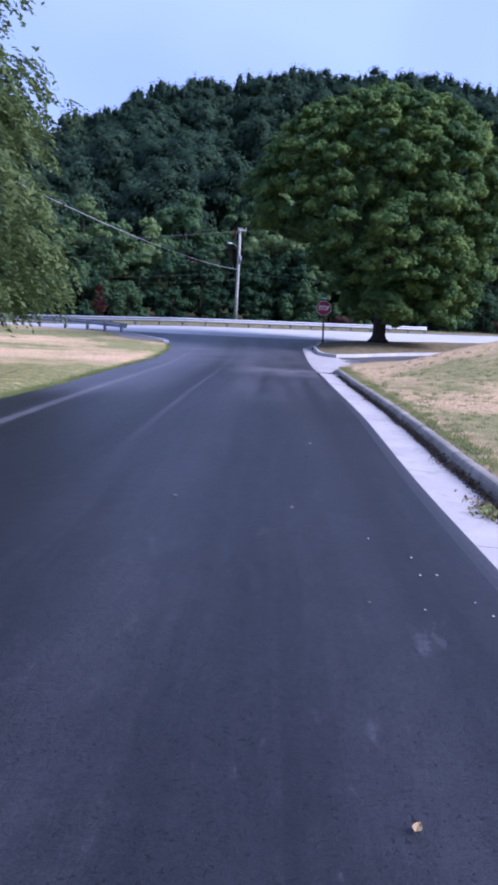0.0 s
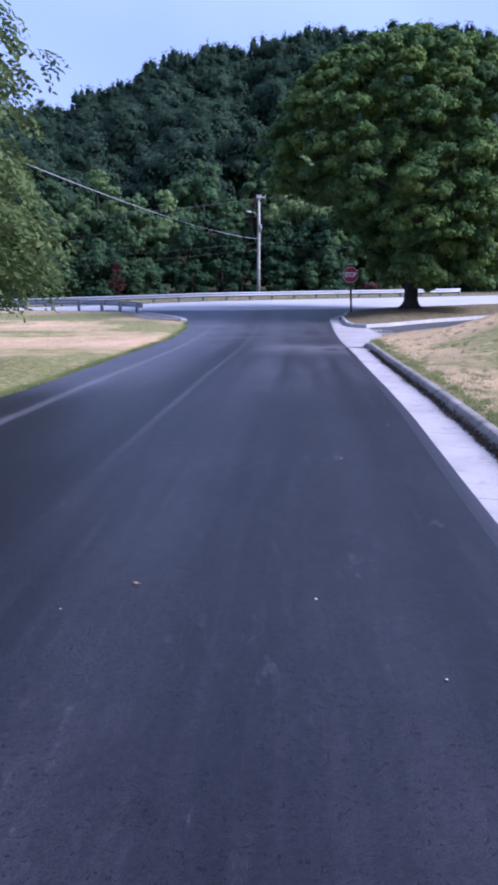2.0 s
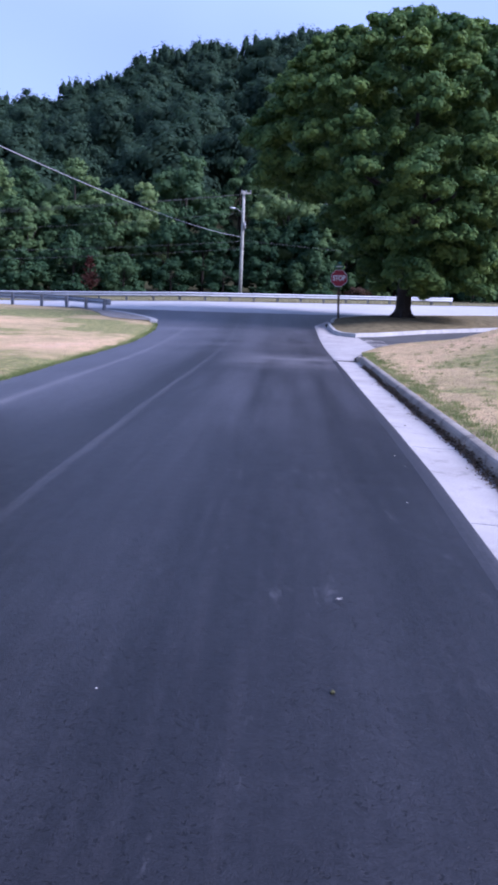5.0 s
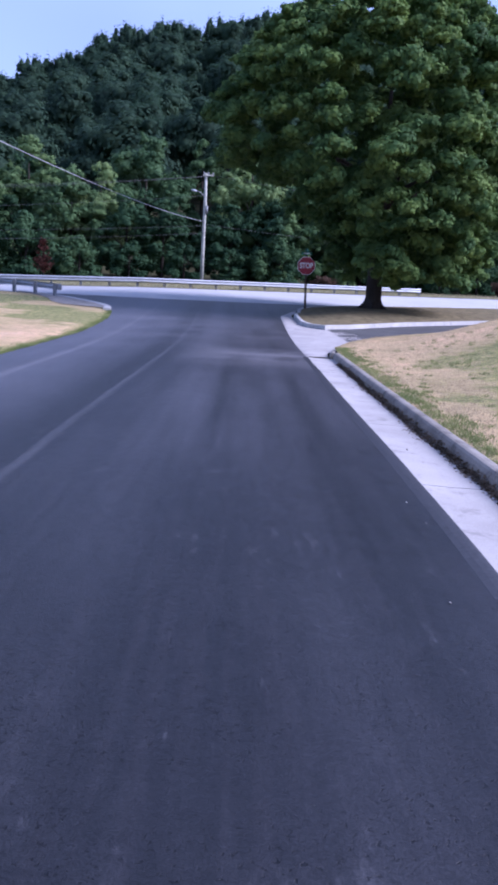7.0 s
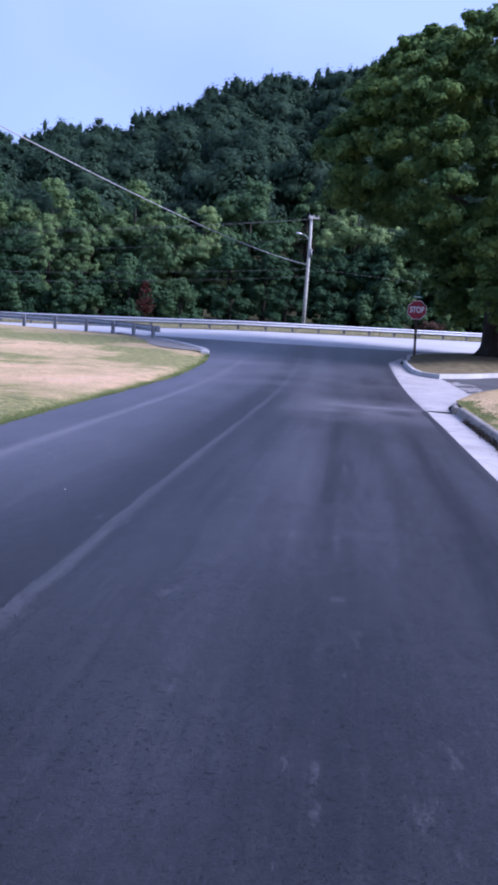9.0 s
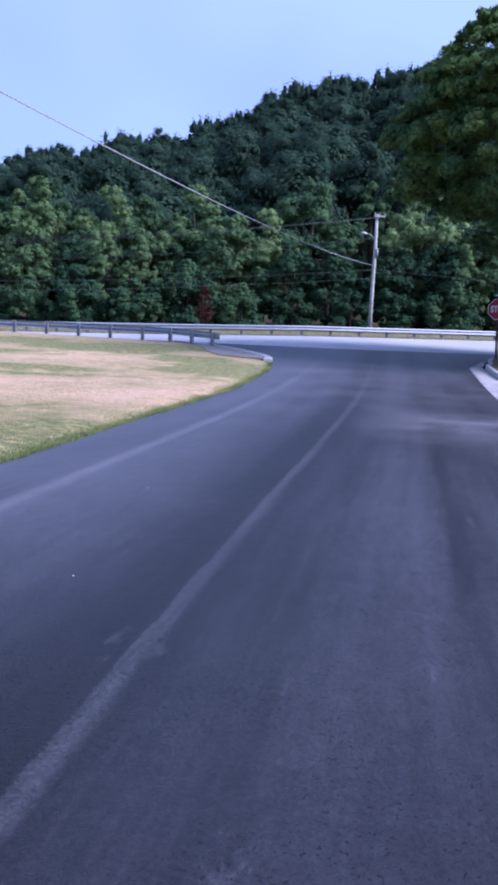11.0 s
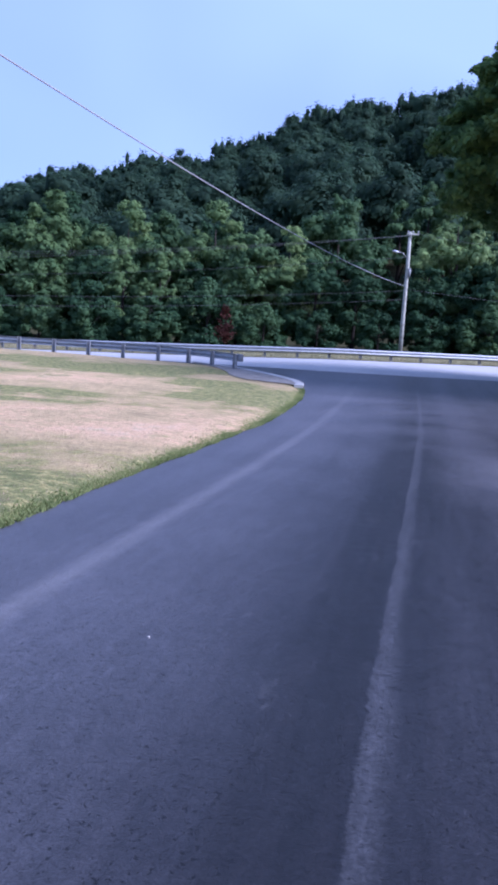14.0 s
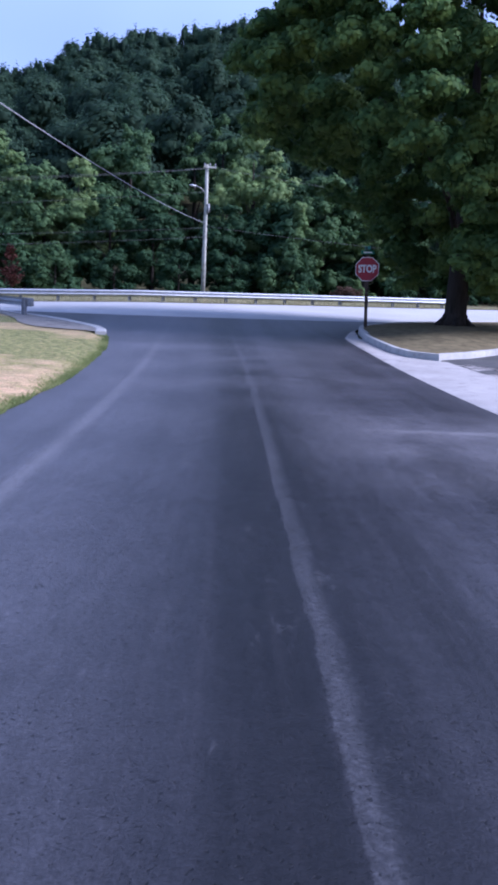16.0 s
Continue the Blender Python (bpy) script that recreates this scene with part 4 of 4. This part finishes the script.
def big_maple(x, y):
    rng = np.random.default_rng(11)
    g = height(x, y) + 0.30
    base = thing("maple_tree", "large full-crowned green maple on the grass island by the junction", "tree", x, y, g)
    bm = trunk_mesh(rng, 2.6, 0.37, 11.5, 5.0, 10, 14, 1.55)
    for k in range(6):
        a = k * 1.05 + 0.3
        tube(bm, [(math.cos(a) * 0.3, math.sin(a) * 0.3, 0.3), (math.cos(a) * 0.62, math.sin(a) * 0.62, 0.06), (math.cos(a) * 0.95, math.sin(a) * 0.95, -0.1)], [0.16, 0.12, 0.04], 6)
    part("trunk", bm, BARK, base, "dark furrowed trunk with flared roots")
    # crown outline: height above the base, radius
    hz, hr = (1.2, 3.0, 4.5, 6.3, 8.4, 10.2, 11.8, 13.2, 14.4, 15.1), (5.2, 6.6, 7.5, 8.1, 8.2, 7.9, 7.2, 5.9, 3.8, 1.7)
    boughs, shift, tries = [], -0.75, 0
    # each bough ends in a drooping fan of foliage, with dark air between it and the next
    while len(boughs) < 520 and tries < 16000:
        tries += 1
        z = 1.4 + 12.9 * rng.random() if tries % 3 else 1.3 + 4.0 * rng.random()
        a = rng.random() * 2 * math.pi
        R = float(np.interp(z, hz, hr))
        inner = rng.random() < 0.36
        lr = (0.55 + 0.8 * rng.random()) * (0.72 if z > 11.5 else 1.0)
        rr = (R - lr * 0.75) * (0.62 if inner else 1.0) * (0.86 + 0.17 * rng.random())
        px, py = math.cos(a) * rr + shift + 0.5 * smooth(z, 9, 14), math.sin(a) * rr
        # the skirt hangs low on the lawn side and is lifted over the side road
        floor_z = float(np.interp(px, (-8.1, -6.8, -5.2, -2.6, -1.6, -0.6, 7), (6.7, 6.2, 5.5, 3.9, 2.1, 0.95, 0.95)))
        if z - lr * 0.7 < floor_z:
            continue
        if any((px - b[0]) ** 2 + (py - b[1]) ** 2 + (1.35 * (z - b[2])) ** 2 < (0.60 * (lr + b[3])) ** 2 for b in boughs):
            continue
        boughs.append((px, py, z, lr))
    lobes = []
    for px, py, z, lr in boughs:
        a = math.atan2(py, px - shift)
        lobes.append((px, py, z, lr * 0.78, 0.62))
        for _ in range(4):
            f, t = 0.35 + 0.6 * rng.random(), 1.1 * rng.normal()
            dx, dy = math.cos(a + t) * lr * f, math.sin(a + t) * lr * f
            lobes.append((px + dx, py + dy, z - lr * 0.42 * f * f + 0.1 * rng.normal(), lr * (0.36 + 0.16 * rng.random()), 0.6))
    crest = [(2.4 * math.cos(b) * rng.random() ** 0.5 + shift + 1.2, 2.4 * math.sin(b) * rng.random() ** 0.5, 13.6 + 1.1 * rng.random(), 0.42 + 0.25 * rng.random(), 1.3) for b in np.linspace(0, 6.28, 26)]
    lobes = tufted(lobes + crest, 4, rng, 0.28, 0.5)
    pos, nrm, sz = lobe_leaves(lobes, 430000, rng, 0.118, 0.35, 0.26)
    part("crown", cloud_mesh("crown", pos, nrm, sz, MAPLE, rng, 3, lobes=lobes, level=1, fill=0.76), MAPLE, base, "dense layered green leaves")
    return base


big_maple(8.95, 50.6)


def drooping_tree(x, y):
    rng = np.random.default_rng(5)
    base = thing("ash_tree", "tree with drooping compound leaves at the edge of the lawn", "tree", x, y, height(x, y) + 0.06)
    part("trunk", trunk_mesh(rng, 2.3, 0.22, 8.0, 4.6, 9, 12, 1.4), BARK, base)
    hz, hr = (0.9, 2.0, 3.6, 5.2, 6.6, 8.0, 9.5, 11.0, 12.5), (3.8, 4.9, 5.5, 5.6, 5.0, 4.4, 3.9, 3.0, 1.2)
    lobes = []
    for _ in range(210):
        z = 1.75 + 10.2 * rng.random()
        a = rng.random() * 2 * math.pi
        R = float(np.interp(z, hz, hr)) * (0.55 + 0.45 * rng.random() ** 0.5)
        lr = 0.35 + 0.45 * rng.random()
        lobes.append((math.cos(a) * (R - lr * 0.8), math.sin(a) * (R - lr * 0.8), z, lr, 0.8))
    # sprays: a hanging stalk with leaflets on both sides
    sprays = 5200
    pos, nrm, sz = lobe_leaves(lobes, sprays, rng, 0.3, 0.2, 0.2, 0.1)
    out = pos - np.array([0, 0, 5.0])
    out[:, 2] = 0
    out /= np.linalg.norm(out, axis=1, keepdims=True) + 1e-6
    out += rng.normal(size=out.shape) * 0.4
    out[:, 2] = -0.55 + 0.3 * rng.normal(size=sprays)
    out /= np.linalg.norm(out, axis=1, keepdims=True)
    side = np.cross(out, [0, 0, 1.0])
    side /= np.linalg.norm(side, axis=1, keepdims=True) + 1e-6
    P, N, S = [], [], []
    for k in range(9):
        hand = -1 if k % 2 else 1
        q = pos + out * (0.05 + 0.045 * k) + side * hand * 0.06 - np.array([0, 0, 0.004 * k * k])
        P.append(q)
        N.append(np.cross(out, side) + rng.normal(size=out.shape) * 0.35)
        S.append(np.full(sprays, 0.095) * (0.8 + 0.4 * rng.random(sprays)))
    part("crown", cloud_mesh("crown", np.concatenate(P), np.concatenate(N), np.concatenate(S), ASH, rng, 4, 2.0), ASH, base, "drooping olive-green leaflets")
    return base


drooping_tree(-9.05, 19.4)


def wood_tree(seed, h, r, count, material, label, name="tree", slim=0.0, size=0.165, low=0.12):
    """A woodland tree at the origin, crown down to near the ground."""
    rng = np.random.default_rng(seed)
    base = thing(name, label, "tree", 0, -300, 0, "trees along the wood's edge")
    part("trunk", trunk_mesh(rng, h * 0.22, 0.02 * h, h * 0.7, r * 0.7, 6, 8, 1.3), BARK, base)
    lobes = []
    n = int(30 + 5 * r)
    for _ in range(n):
        f = rng.random()
        z = h * (low + (0.97 - low) * f)
        shape = math.sin(math.pi * min(1, 0.18 + 0.80 * f)) ** (0.65 + slim)
        a, lr = rng.random() * 2 * math.pi, r * (0.17 + 0.17 * rng.random()) * (0.72 if f > 0.8 else 1)
        rr = max(0.0, r * shape - lr * 0.6) * (0.55 + 0.5 * rng.random())
        lobes.append((math.cos(a) * rr, math.sin(a) * rr, z - lr * 0.4, lr, 0.85))
    lobes = tufted(lobes, 6, rng, 0.24, 0.46)
    pos, nrm, sz = lobe_leaves(lobes, count, rng, size, 0.3, 0.24)
    part("crown", cloud_mesh("crown", pos, nrm, sz, material, rng, 3, lobes=lobes, level=1, fill=0.66), material, base)
    return base


MODELS = [
    wood_tree(21, 13.0, 4.6, 17000, WOODS, "tall leafy tree at the wood's edge"),
    wood_tree(22, 12.0, 5.0, 17000, WOODS, "broad leafy tree at the wood's edge"),
    wood_tree(23, 14.5, 4.2, 17000, WOODS, "tall rounded tree at the wood's edge"),
    wood_tree(24, 15.0, 2.3, 11000, PALE_LEAVES, "slim pale-leaved tree at the wood's edge", slim=0.2),
    wood_tree(25, 9.5, 4.0, 13000, PALE_LEAVES, "pale-leaved tree at the wood's edge"),
    wood_tree(26, 6.0, 3.2, 9000, WOODS, "leafy shrub at the foot of the woods", "shrub", size=0.15, low=-0.02),
    wood_tree(27, 4.5, 2.8, 7500, WOODS, "low dense shrub at the foot of the woods", "shrub", size=0.15, low=-0.02),
    wood_tree(28, 9.0, 2.1, 9000, LIT_PALE_LEAVES, "young pointed tree before the woods", slim=0.7, low=0.0),
    wood_tree(29, 13.0, 4.3, 17000, LIT_PALE_LEAVES, "pale green sunlit tree standing above the wood's edge", slim=0.12),
]
tagged(MODELS[5], category="shrub"), tagged(MODELS[6], category="shrub")
SIZES = (13.0, 12.0, 14.5, 15.0, 9.5, 6.0, 4.5, 9.0, 13.0)
used = set()


def plant(k, x, y, h):
    """Places model k at (x, y) with the height h."""
    s = h / SIZES[k]
    m = Matrix.LocRotScale((x, y, height(x, y) - 0.12), Euler((0, 0, (x * 7.3 + y * 3.1) % 6.28)), (s * (1.06 if s < 1 else 0.98),) * 2 + (s,))
    if k in used:
        copy_thing(MODELS[k], m)
    else:
        used.add(k)
        MODELS[k].matrix_basis = m


# the trees that make the outline of the wood's edge: model, x, y, height
for k, x, y, h in ((2, -34, 96, 15.0), (0, -38.5, 95, 12.5), (0, -29.5, 94, 11.8), (2, -24, 96, 12.6), (1, -18.5, 95, 12.0),
                   (4, -13.5, 90, 10.5), (1, -6.4, 95, 14.6), (3, -0.9, 97, 15.4), (3, 1.7, 99, 17.2), (3, 3.6, 98, 15.0), (0, 6.5, 94, 12.5),
                   (1, 12, 93, 11), (0, 17, 95, 12), (1, 23, 97, 13), (2, 30, 99, 14), (1, 37, 103, 14), (0, -44, 92, 10.5), (1, -49, 90, 9.5), (0, -56, 92, 11), (2, -64, 94, 12),
                   (0, 45, 106, 14), (1, 53, 110, 15),
                   (8, -32.8, 90, 14.2), (8, -25.8, 91, 12.2), (8, -17.7, 92, 12.4), (8, -10.3, 89, 10.0), (8, 4.2, 93, 13.5), (7, -23.7, 84, 8.3), (7, -20.4, 84, 8.4), (7, -14.3, 88, 10.0), (7, 7.5, 86, 8.5), (7, -17.4, 83, 4.2), (7, 13.5, 88, 8.0)):
    plant(k, x, y, h)
rng = np.random.default_rng(3)
for x in np.arange(-60, 54, 4.4):
    y = far_edge(x) + 16.5 + 3.0 * rng.random()
    plant(5 if rng.random() < 0.6 else 6, x + rng.random(), min(max(y, 79), 108), 3.4 + 2.6 * rng.random())
for x in np.arange(-60, 54, 4.6):
    y = max(86, far_edge(x) + 20) + 3 * rng.random()
    plant(int(rng.choice([0, 1, 4, 5])), x + 2 * rng.random(), y, 7.2 + 2.6 * rng.random())
plant(4, -29.6, 70.5, 3.7)


def dead_conifer(x, y, h):
    rng = np.random.default_rng(8)
    base = thing("dead_bush", "small dead bush with rust-red needles before the woods", "bush", x, y)
    bm = bmesh.new()
    tube(bm, [(0, 0, -0.1), (0.03, 0, h * 0.5), (0, 0, h)], [0.05, 0.035, 0.01], 6)
    P, N = [], []
    for k in range(46):
        z = h * (0.08 + 0.9 * rng.random())
        a, reach = rng.random() * 6.28, (h - z) * 0.3 + 0.12
        tip_p = np.array([math.cos(a) * reach, math.sin(a) * reach, z + reach * 0.75])
        tube(bm, [(0, 0, z), tuple(tip_p)], [0.014, 0.004], 4)
        for s in rng.random(24):
            P.append(np.array([0, 0, z]) * (1 - s) + tip_p * s + rng.normal(size=3) * 0.05)
            N.append(rng.normal(size=3))
    part("stem", bm, BARK, base)
    part("foliage", cloud_mesh("foliage", np.array(P), np.array(N), np.full(len(P), 0.1), RED_LEAVES, rng, 4, 1.8), RED_LEAVES, base)


dead_conifer(-12.8, 75.0, 2.9)


def withered_shrub(x, y, wide, tall, seed):
    rng = np.random.default_rng(seed)
    base = thing("withered_shrub", "low withered shrub with rust-brown leaves behind the guard rail", "shrub", x, y)
    bm = bmesh.new()
    P, N = [], []
    for k in range(40):
        a, reach, top = rng.random() * 6.28, wide * (0.15 + 0.85 * rng.random()), tall * (0.45 + 0.55 * rng.random())
        tip_p = np.array([math.cos(a) * reach, math.sin(a) * reach, top])
        tube(bm, [(0.1 * math.cos(a), 0.1 * math.sin(a), -0.05), tuple(tip_p * np.array([0.6, 0.6, 0.75])), tuple(tip_p)], [0.02, 0.012, 0.004], 4)
        for f in rng.random(90):
            P.append(tip_p * np.array([f, f, f ** 0.7]) + rng.normal(size=3) * 0.1)
            N.append(rng.normal(size=3) + np.array([0, 0, 0.6]))
    part("stem", bm, BARK, base)
    part("foliage", cloud_mesh("foliage", np.array(P), np.array(N), np.full(len(P), 0.13), BROWN_LEAVES, rng, 4, 1.5), BROWN_LEAVES, base)


withered_shrub(10.0, 77.6, 1.2, 0.9, 41)
withered_shrub(27.0, 82.5, 0.9, 1.3, 42)



def hill_woods():
    rng = np.random.default_rng(17)
    P, N, S, masses = [], [], [], []
    for y in np.arange(110, 330, 8.0):
        for x in np.arange(-0.60 * y - 6, 0.46 * y + 6, 8.4):
            px, py = x + rng.normal() * 2.2, y + rng.normal() * 2.2
            g = height(px, py)
            h, r = 8 + 9.0 * rng.random(), 3.6 + 2.5 * rng.random()
            crest = py > 296
            lobes = [(px, py, g + h - r * 0.95, r, 0.95)]
            for _ in range(2):
                a = rng.random() * 6.28
                lobes.append((px + math.cos(a) * r * 0.6, py + math.sin(a) * r * 0.6, g + h - r * (1.1 + 0.6 * rng.random()), r * 0.62, 0.95))
            if crest:
                # slender stems stand up out of the skyline
                stems = []
                for _ in range(14):
                    sx, sy, sz, sr = px + rng.normal() * 3.2, py + rng.normal() * 1.5, g + h - 3.7 + 2.6 * rng.random(), 0.9 + 0.6 * rng.random()
                    stems.append((sx, sy, sz, sr, 2.6, sx, sy, sz - 2.0))
            lobes = tufted(lobes, 6, rng, 0.28, 0.48) + (stems if crest else [])
            n = int(np.interp(y, (108, 200, 320), (1900, 1250, 1150)))
            p, q, s = lobe_leaves(lobes, n, rng, float(np.interp(y, (108, 320), (0.42, 0.50))), 0.3, 0.2)
            P.append(p), N.append(q), S.append(s)
            masses += lobes
    me = cloud_mesh("hill_woods", np.concatenate(P), np.concatenate(N), np.concatenate(S), HAZY_HILL_LEAVES, rng, 3, lobes=masses, level=1, fill=0.64)
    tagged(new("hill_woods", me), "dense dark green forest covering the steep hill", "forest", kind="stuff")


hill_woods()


# ---------------------------------------------------------------- grass
def grass_patch(name, label, spots, tall, material, seed):
    rng = np.random.default_rng(seed)
    xy = np.array([(p[0], p[1]) for p in spots])
    z = np.array([p[2] for p in spots])
    n = len(xy)
    a = rng.random(n) * 2 * math.pi
    w = 0.004 + 0.007 * rng.random(n)
    h = tall * (0.45 + 0.8 * rng.random(n))
    foot = np.column_stack([xy, z - 0.01])
    side = np.column_stack([np.cos(a) * w, np.sin(a) * w, np.zeros(n)])
    lean = np.column_stack([rng.normal(size=(n, 2)) * 0.45 * h[:, None], h])
    tri = np.stack([foot - side, foot + side, foot + lean], 1)
    me = bpy.data.meshes.new(name)
    me.vertices.add(3 * n)
    me.vertices.foreach_set("co", tri.astype(np.float32).ravel())
    me.loops.add(3 * n)
    me.loops.foreach_set("vertex_index", np.arange(3 * n, dtype=np.int32))
    me.polygons.add(n)
    me.polygons.foreach_set("loop_start", np.arange(0, 3 * n, 3, dtype=np.int32))
    me.polygons.foreach_set("loop_total", np.full(n, 3, dtype=np.int32))
    me.update(calc_edges=True)
    me.materials.append(material)
    tagged(new(name, me), label, "grass", kind="stuff")


rng = np.random.default_rng(4)
spots = []
for _ in range(40000):
    y = 12 + 33 * rng.random() ** 1.15
    lush = 0.5 + 0.9 * noise.noise(Vector((y * 0.8, 3.1, 0))) + 0.5 * noise.noise(Vector((y * 3.1, 7.7, 0)))
    if rng.random() > 0.25 + lush:
        continue
    x = left_edge(y) + 0.07 * lush - abs(rng.normal()) * (0.07 + 0.10 * max(0.0, lush))
    spots.append((x, y, height(x, y) + max(0.0, left_lawn_lift(x, y, 0))))
grass_patch("grass_fringe", "green grass fringe along the asphalt edge", spots, 0.042, GREEN_GRASS, 1)
spots = []
for _ in range(22000):
    y = 12 + 38 * rng.random()
    x = left_edge(y) - 0.2 - 20 * rng.random() ** 1.4
    spots.append((x, y, height(x, y) + left_lawn_lift(x, y, 0)))
grass_patch("lawn_grass", "short dry grass blades with green patches", spots, 0.035, GRASS, 2)
spots = []
for _ in range(60000):
    y = 4 + 34 * rng.random() ** 1.25
    x = lawn_east_edge(y) + 0.01 + 9 * rng.random() ** 1.7
    spots.append((x, y, height(x, y) + right_lawn_lift(x, y, 0)))
grass_patch("lawn_grass", "short dry grass blades beside the kerb", spots, 0.04, GRASS, 3)
# green tufts: thick along the back of the kerb, scattered further in
spots = []
for _ in range(900):
    y = 5 + 26 * rng.random()
    inward = 0.03 + abs(rng.normal()) * 0.16 if rng.random() < 0.55 else 5.5 * rng.random()
    for _ in range(34):
        x, yy = lawn_east_edge(y) + inward + 0.05 * rng.normal(), y + 0.07 * rng.normal()
        x = max(x, lawn_east_edge(yy) + 0.01)
        spots.append((x, yy, height(x, yy) + right_lawn_lift(x, yy, 0)))
grass_patch("grass_tufts", "rough green grass tufts behind the kerb", spots, 0.055, GREEN_GRASS, 5)


# ---------------------------------------------------------------- litter
def leaf_thing(x, y, size, turn, material, label, category, curl=0.35):
    bm = bmesh.new()
    n = 6
    rows_ = []
    for k in range(n + 1):
        f = k / n
        w = size * 0.34 * math.sin(math.pi * min(1, 0.04 + f * 0.94)) ** 0.8
        zc = size * curl * (f - 0.5) ** 2 + 0.004
        rows_.append([bm.verts.new((size * (f - 0.5), s * w, zc + abs(s) * size * 0.12)) for s in (-1, 0, 1)])
    for a, b in zip(rows_, rows_[1:]):
        for k in range(2):
            bm.faces.new((a[k], a[k + 1], b[k + 1], b[k]))
    me = bpy.data.meshes.new("fallen_leaf")
    bmesh.ops.solidify(bm, geom=bm.faces[:], thickness=0.0015)
    bm.to_mesh(me)
    bm.free()
    me.materials.append(material)
    ob = tagged(new("fallen_leaf" if category == "leaf" else "paper_scrap", me), label, category, "litter on the asphalt")
    ob.location, ob.rotation_euler = (x, y, height(x, y) + 0.02), (0.1, -0.08, turn)


def chip(x, y, size, material):
    bm = bmesh.new()
    bmesh.ops.create_icosphere(bm, subdivisions=1, radius=size / 2)
    for v in bm.verts:
        v.co *= 0.75 + 0.5 * random.random()
        v.co.z *= 0.55
    me = bpy.data.meshes.new("pebble")
    bm.to_mesh(me)
    bm.free()
    me.materials.append(material)
    ob = tagged(new("pebble", me), "small pale pebble lying on the asphalt" if material is PALE_CHIP else "small dark clod lying on the asphalt", "pebble", "litter on the asphalt")
    ob.location, ob.rotation_euler = (x, y, height(x, y) + 0.012 + size * 0.15), (0, 0, random.random() * 6)


random.seed(2)
LITTER = [(0.81, 1.89, "L"), (-0.37, 6.80, "L"), (0.70, 6.60, "c"), (1.24, 5.62, "c"), (-0.74, 6.42, "c"), (1.33, 4.04, "c"), (1.57, 4.74, "c"), (1.72, 3.98, "c"), (1.48, 5.14, "c"), (1.68, 4.21, "c"), (1.01, 4.13, "c"), (1.45, 4.72, "c"), (1.22, 10.58, "C"), (1.07, 9.49, "d"), (0.04, 9.45, "c"), (2.89, 17.41, "d"), (3.21, 14.97, "c"), (-0.39, 18.19, "c"), (-1.70, 18.35, "c"), (-2.34, 20.02, "c"), (-2.03, 21.22, "c"), (-0.76, 16.74, "c"), (2.34, 14.51, "c"), (2.33, 15.10, "c"), (2.06, 12.94, "c")]
for x, y, k in LITTER:
    if k == "L":
        leaf_thing(x, y, 0.05 if y < 5 else 0.045, x * 9, DEAD_LEAF, "curled tan dead leaf on the asphalt", "leaf")
    elif k == "C":
        leaf_thing(x, y, 0.04, 0.4, PALE_CHIP, "crumpled white scrap on the asphalt", "scrap", 0.5)
    elif k == "c":
        chip(x, y, 0.012 + 0.010 * random.random(), PALE_CHIP)
    elif k == "d":
        chip(x, y, 0.03, SOIL)


def gutter_debris():
    """Dead leaves, soil and twigs gathered along the foot of the kerb, and up its face to darken it."""
    rng = np.random.default_rng(12)
    n = 11000
    y = np.concatenate([4 + 24 * rng.random(n - 1200), 6.9 + rng.normal(size=700) * 0.24, 10.5 + rng.normal(size=500) * 1.5])
    drift = 0.6 + 0.5 * np.sin(y * 2.1) * np.sin(y * 0.7 + 1)
    e = np.array([softened(right_edge, v, 0.8) for v in y])
    x = e + 0.65 - np.abs(rng.normal(size=n)) * 0.06 * (0.3 + drift)
    heap = (np.abs(y - 6.9) < 1.0) & (np.arange(n) >= n - 1200)
    x[heap] = e[heap] + 0.58 - np.abs(rng.normal(size=heap.sum())) * 0.10
    # pieces climbing the kerb face add its shade to the real dirt
    z = np.array([height(a, b) for a, b in zip(x, y)]) - 0.012 + rng.random(n) * 0.10 * np.exp(-(e + 0.65 - x) / 0.03) + np.where(heap, rng.random(n) * 0.03, 0)
    me = cloud_mesh("gutter_debris", np.column_stack([x, y, z]), rng.normal(size=(n, 3)) * 0.5 + np.array([0, 0, 1.0]), 0.012 + 0.024 * rng.random(n), DEBRIS, rng, 4, 1.5)
    tagged(new("gutter_debris", me), "dark soil and dead leaves along the kerb", "debris", kind="stuff")
    m = 120
    yy = 6.75 + rng.normal(size=m) * 0.16
    xx = np.array([softened(right_edge, v, 0.8) for v in yy]) + 0.5 - np.abs(rng.normal(size=m)) * 0.1
    zz = np.array([height(a, b) for a, b in zip(xx, yy)]) + 0.01 + 0.06 * rng.random(m)
    me = cloud_mesh("weed_leaves", np.column_stack([xx, yy, zz]), rng.normal(size=(m, 3)) + np.array([0, 0, 0.8]), 0.016 + 0.018 * rng.random(m), GREEN_GRASS, rng, 4, 1.8)
    tagged(new("weeds", me), "small green weeds growing in the gutter joint", "weeds", kind="stuff")


DEBRIS = leaf_material("gutter_leaves", (0.05, 0.04, 0.03), (0.105, 0.08, 0.055), (0.19, 0.135, 0.09), 2.0, 0.9, 0.1)
gutter_debris()


spots = []
rng = np.random.default_rng(31)
for _ in range(9000):
    x = -50 + 80 * rng.random()
    y = far_edge(x) + 0.15 + 4.0 * rng.random() ** 1.6
    spots.append((x, y, height(x, y) + 0.02))
grass_patch("verge_weeds", "tall tan weeds under the guard rail", spots, 0.28, GRASS, 7)
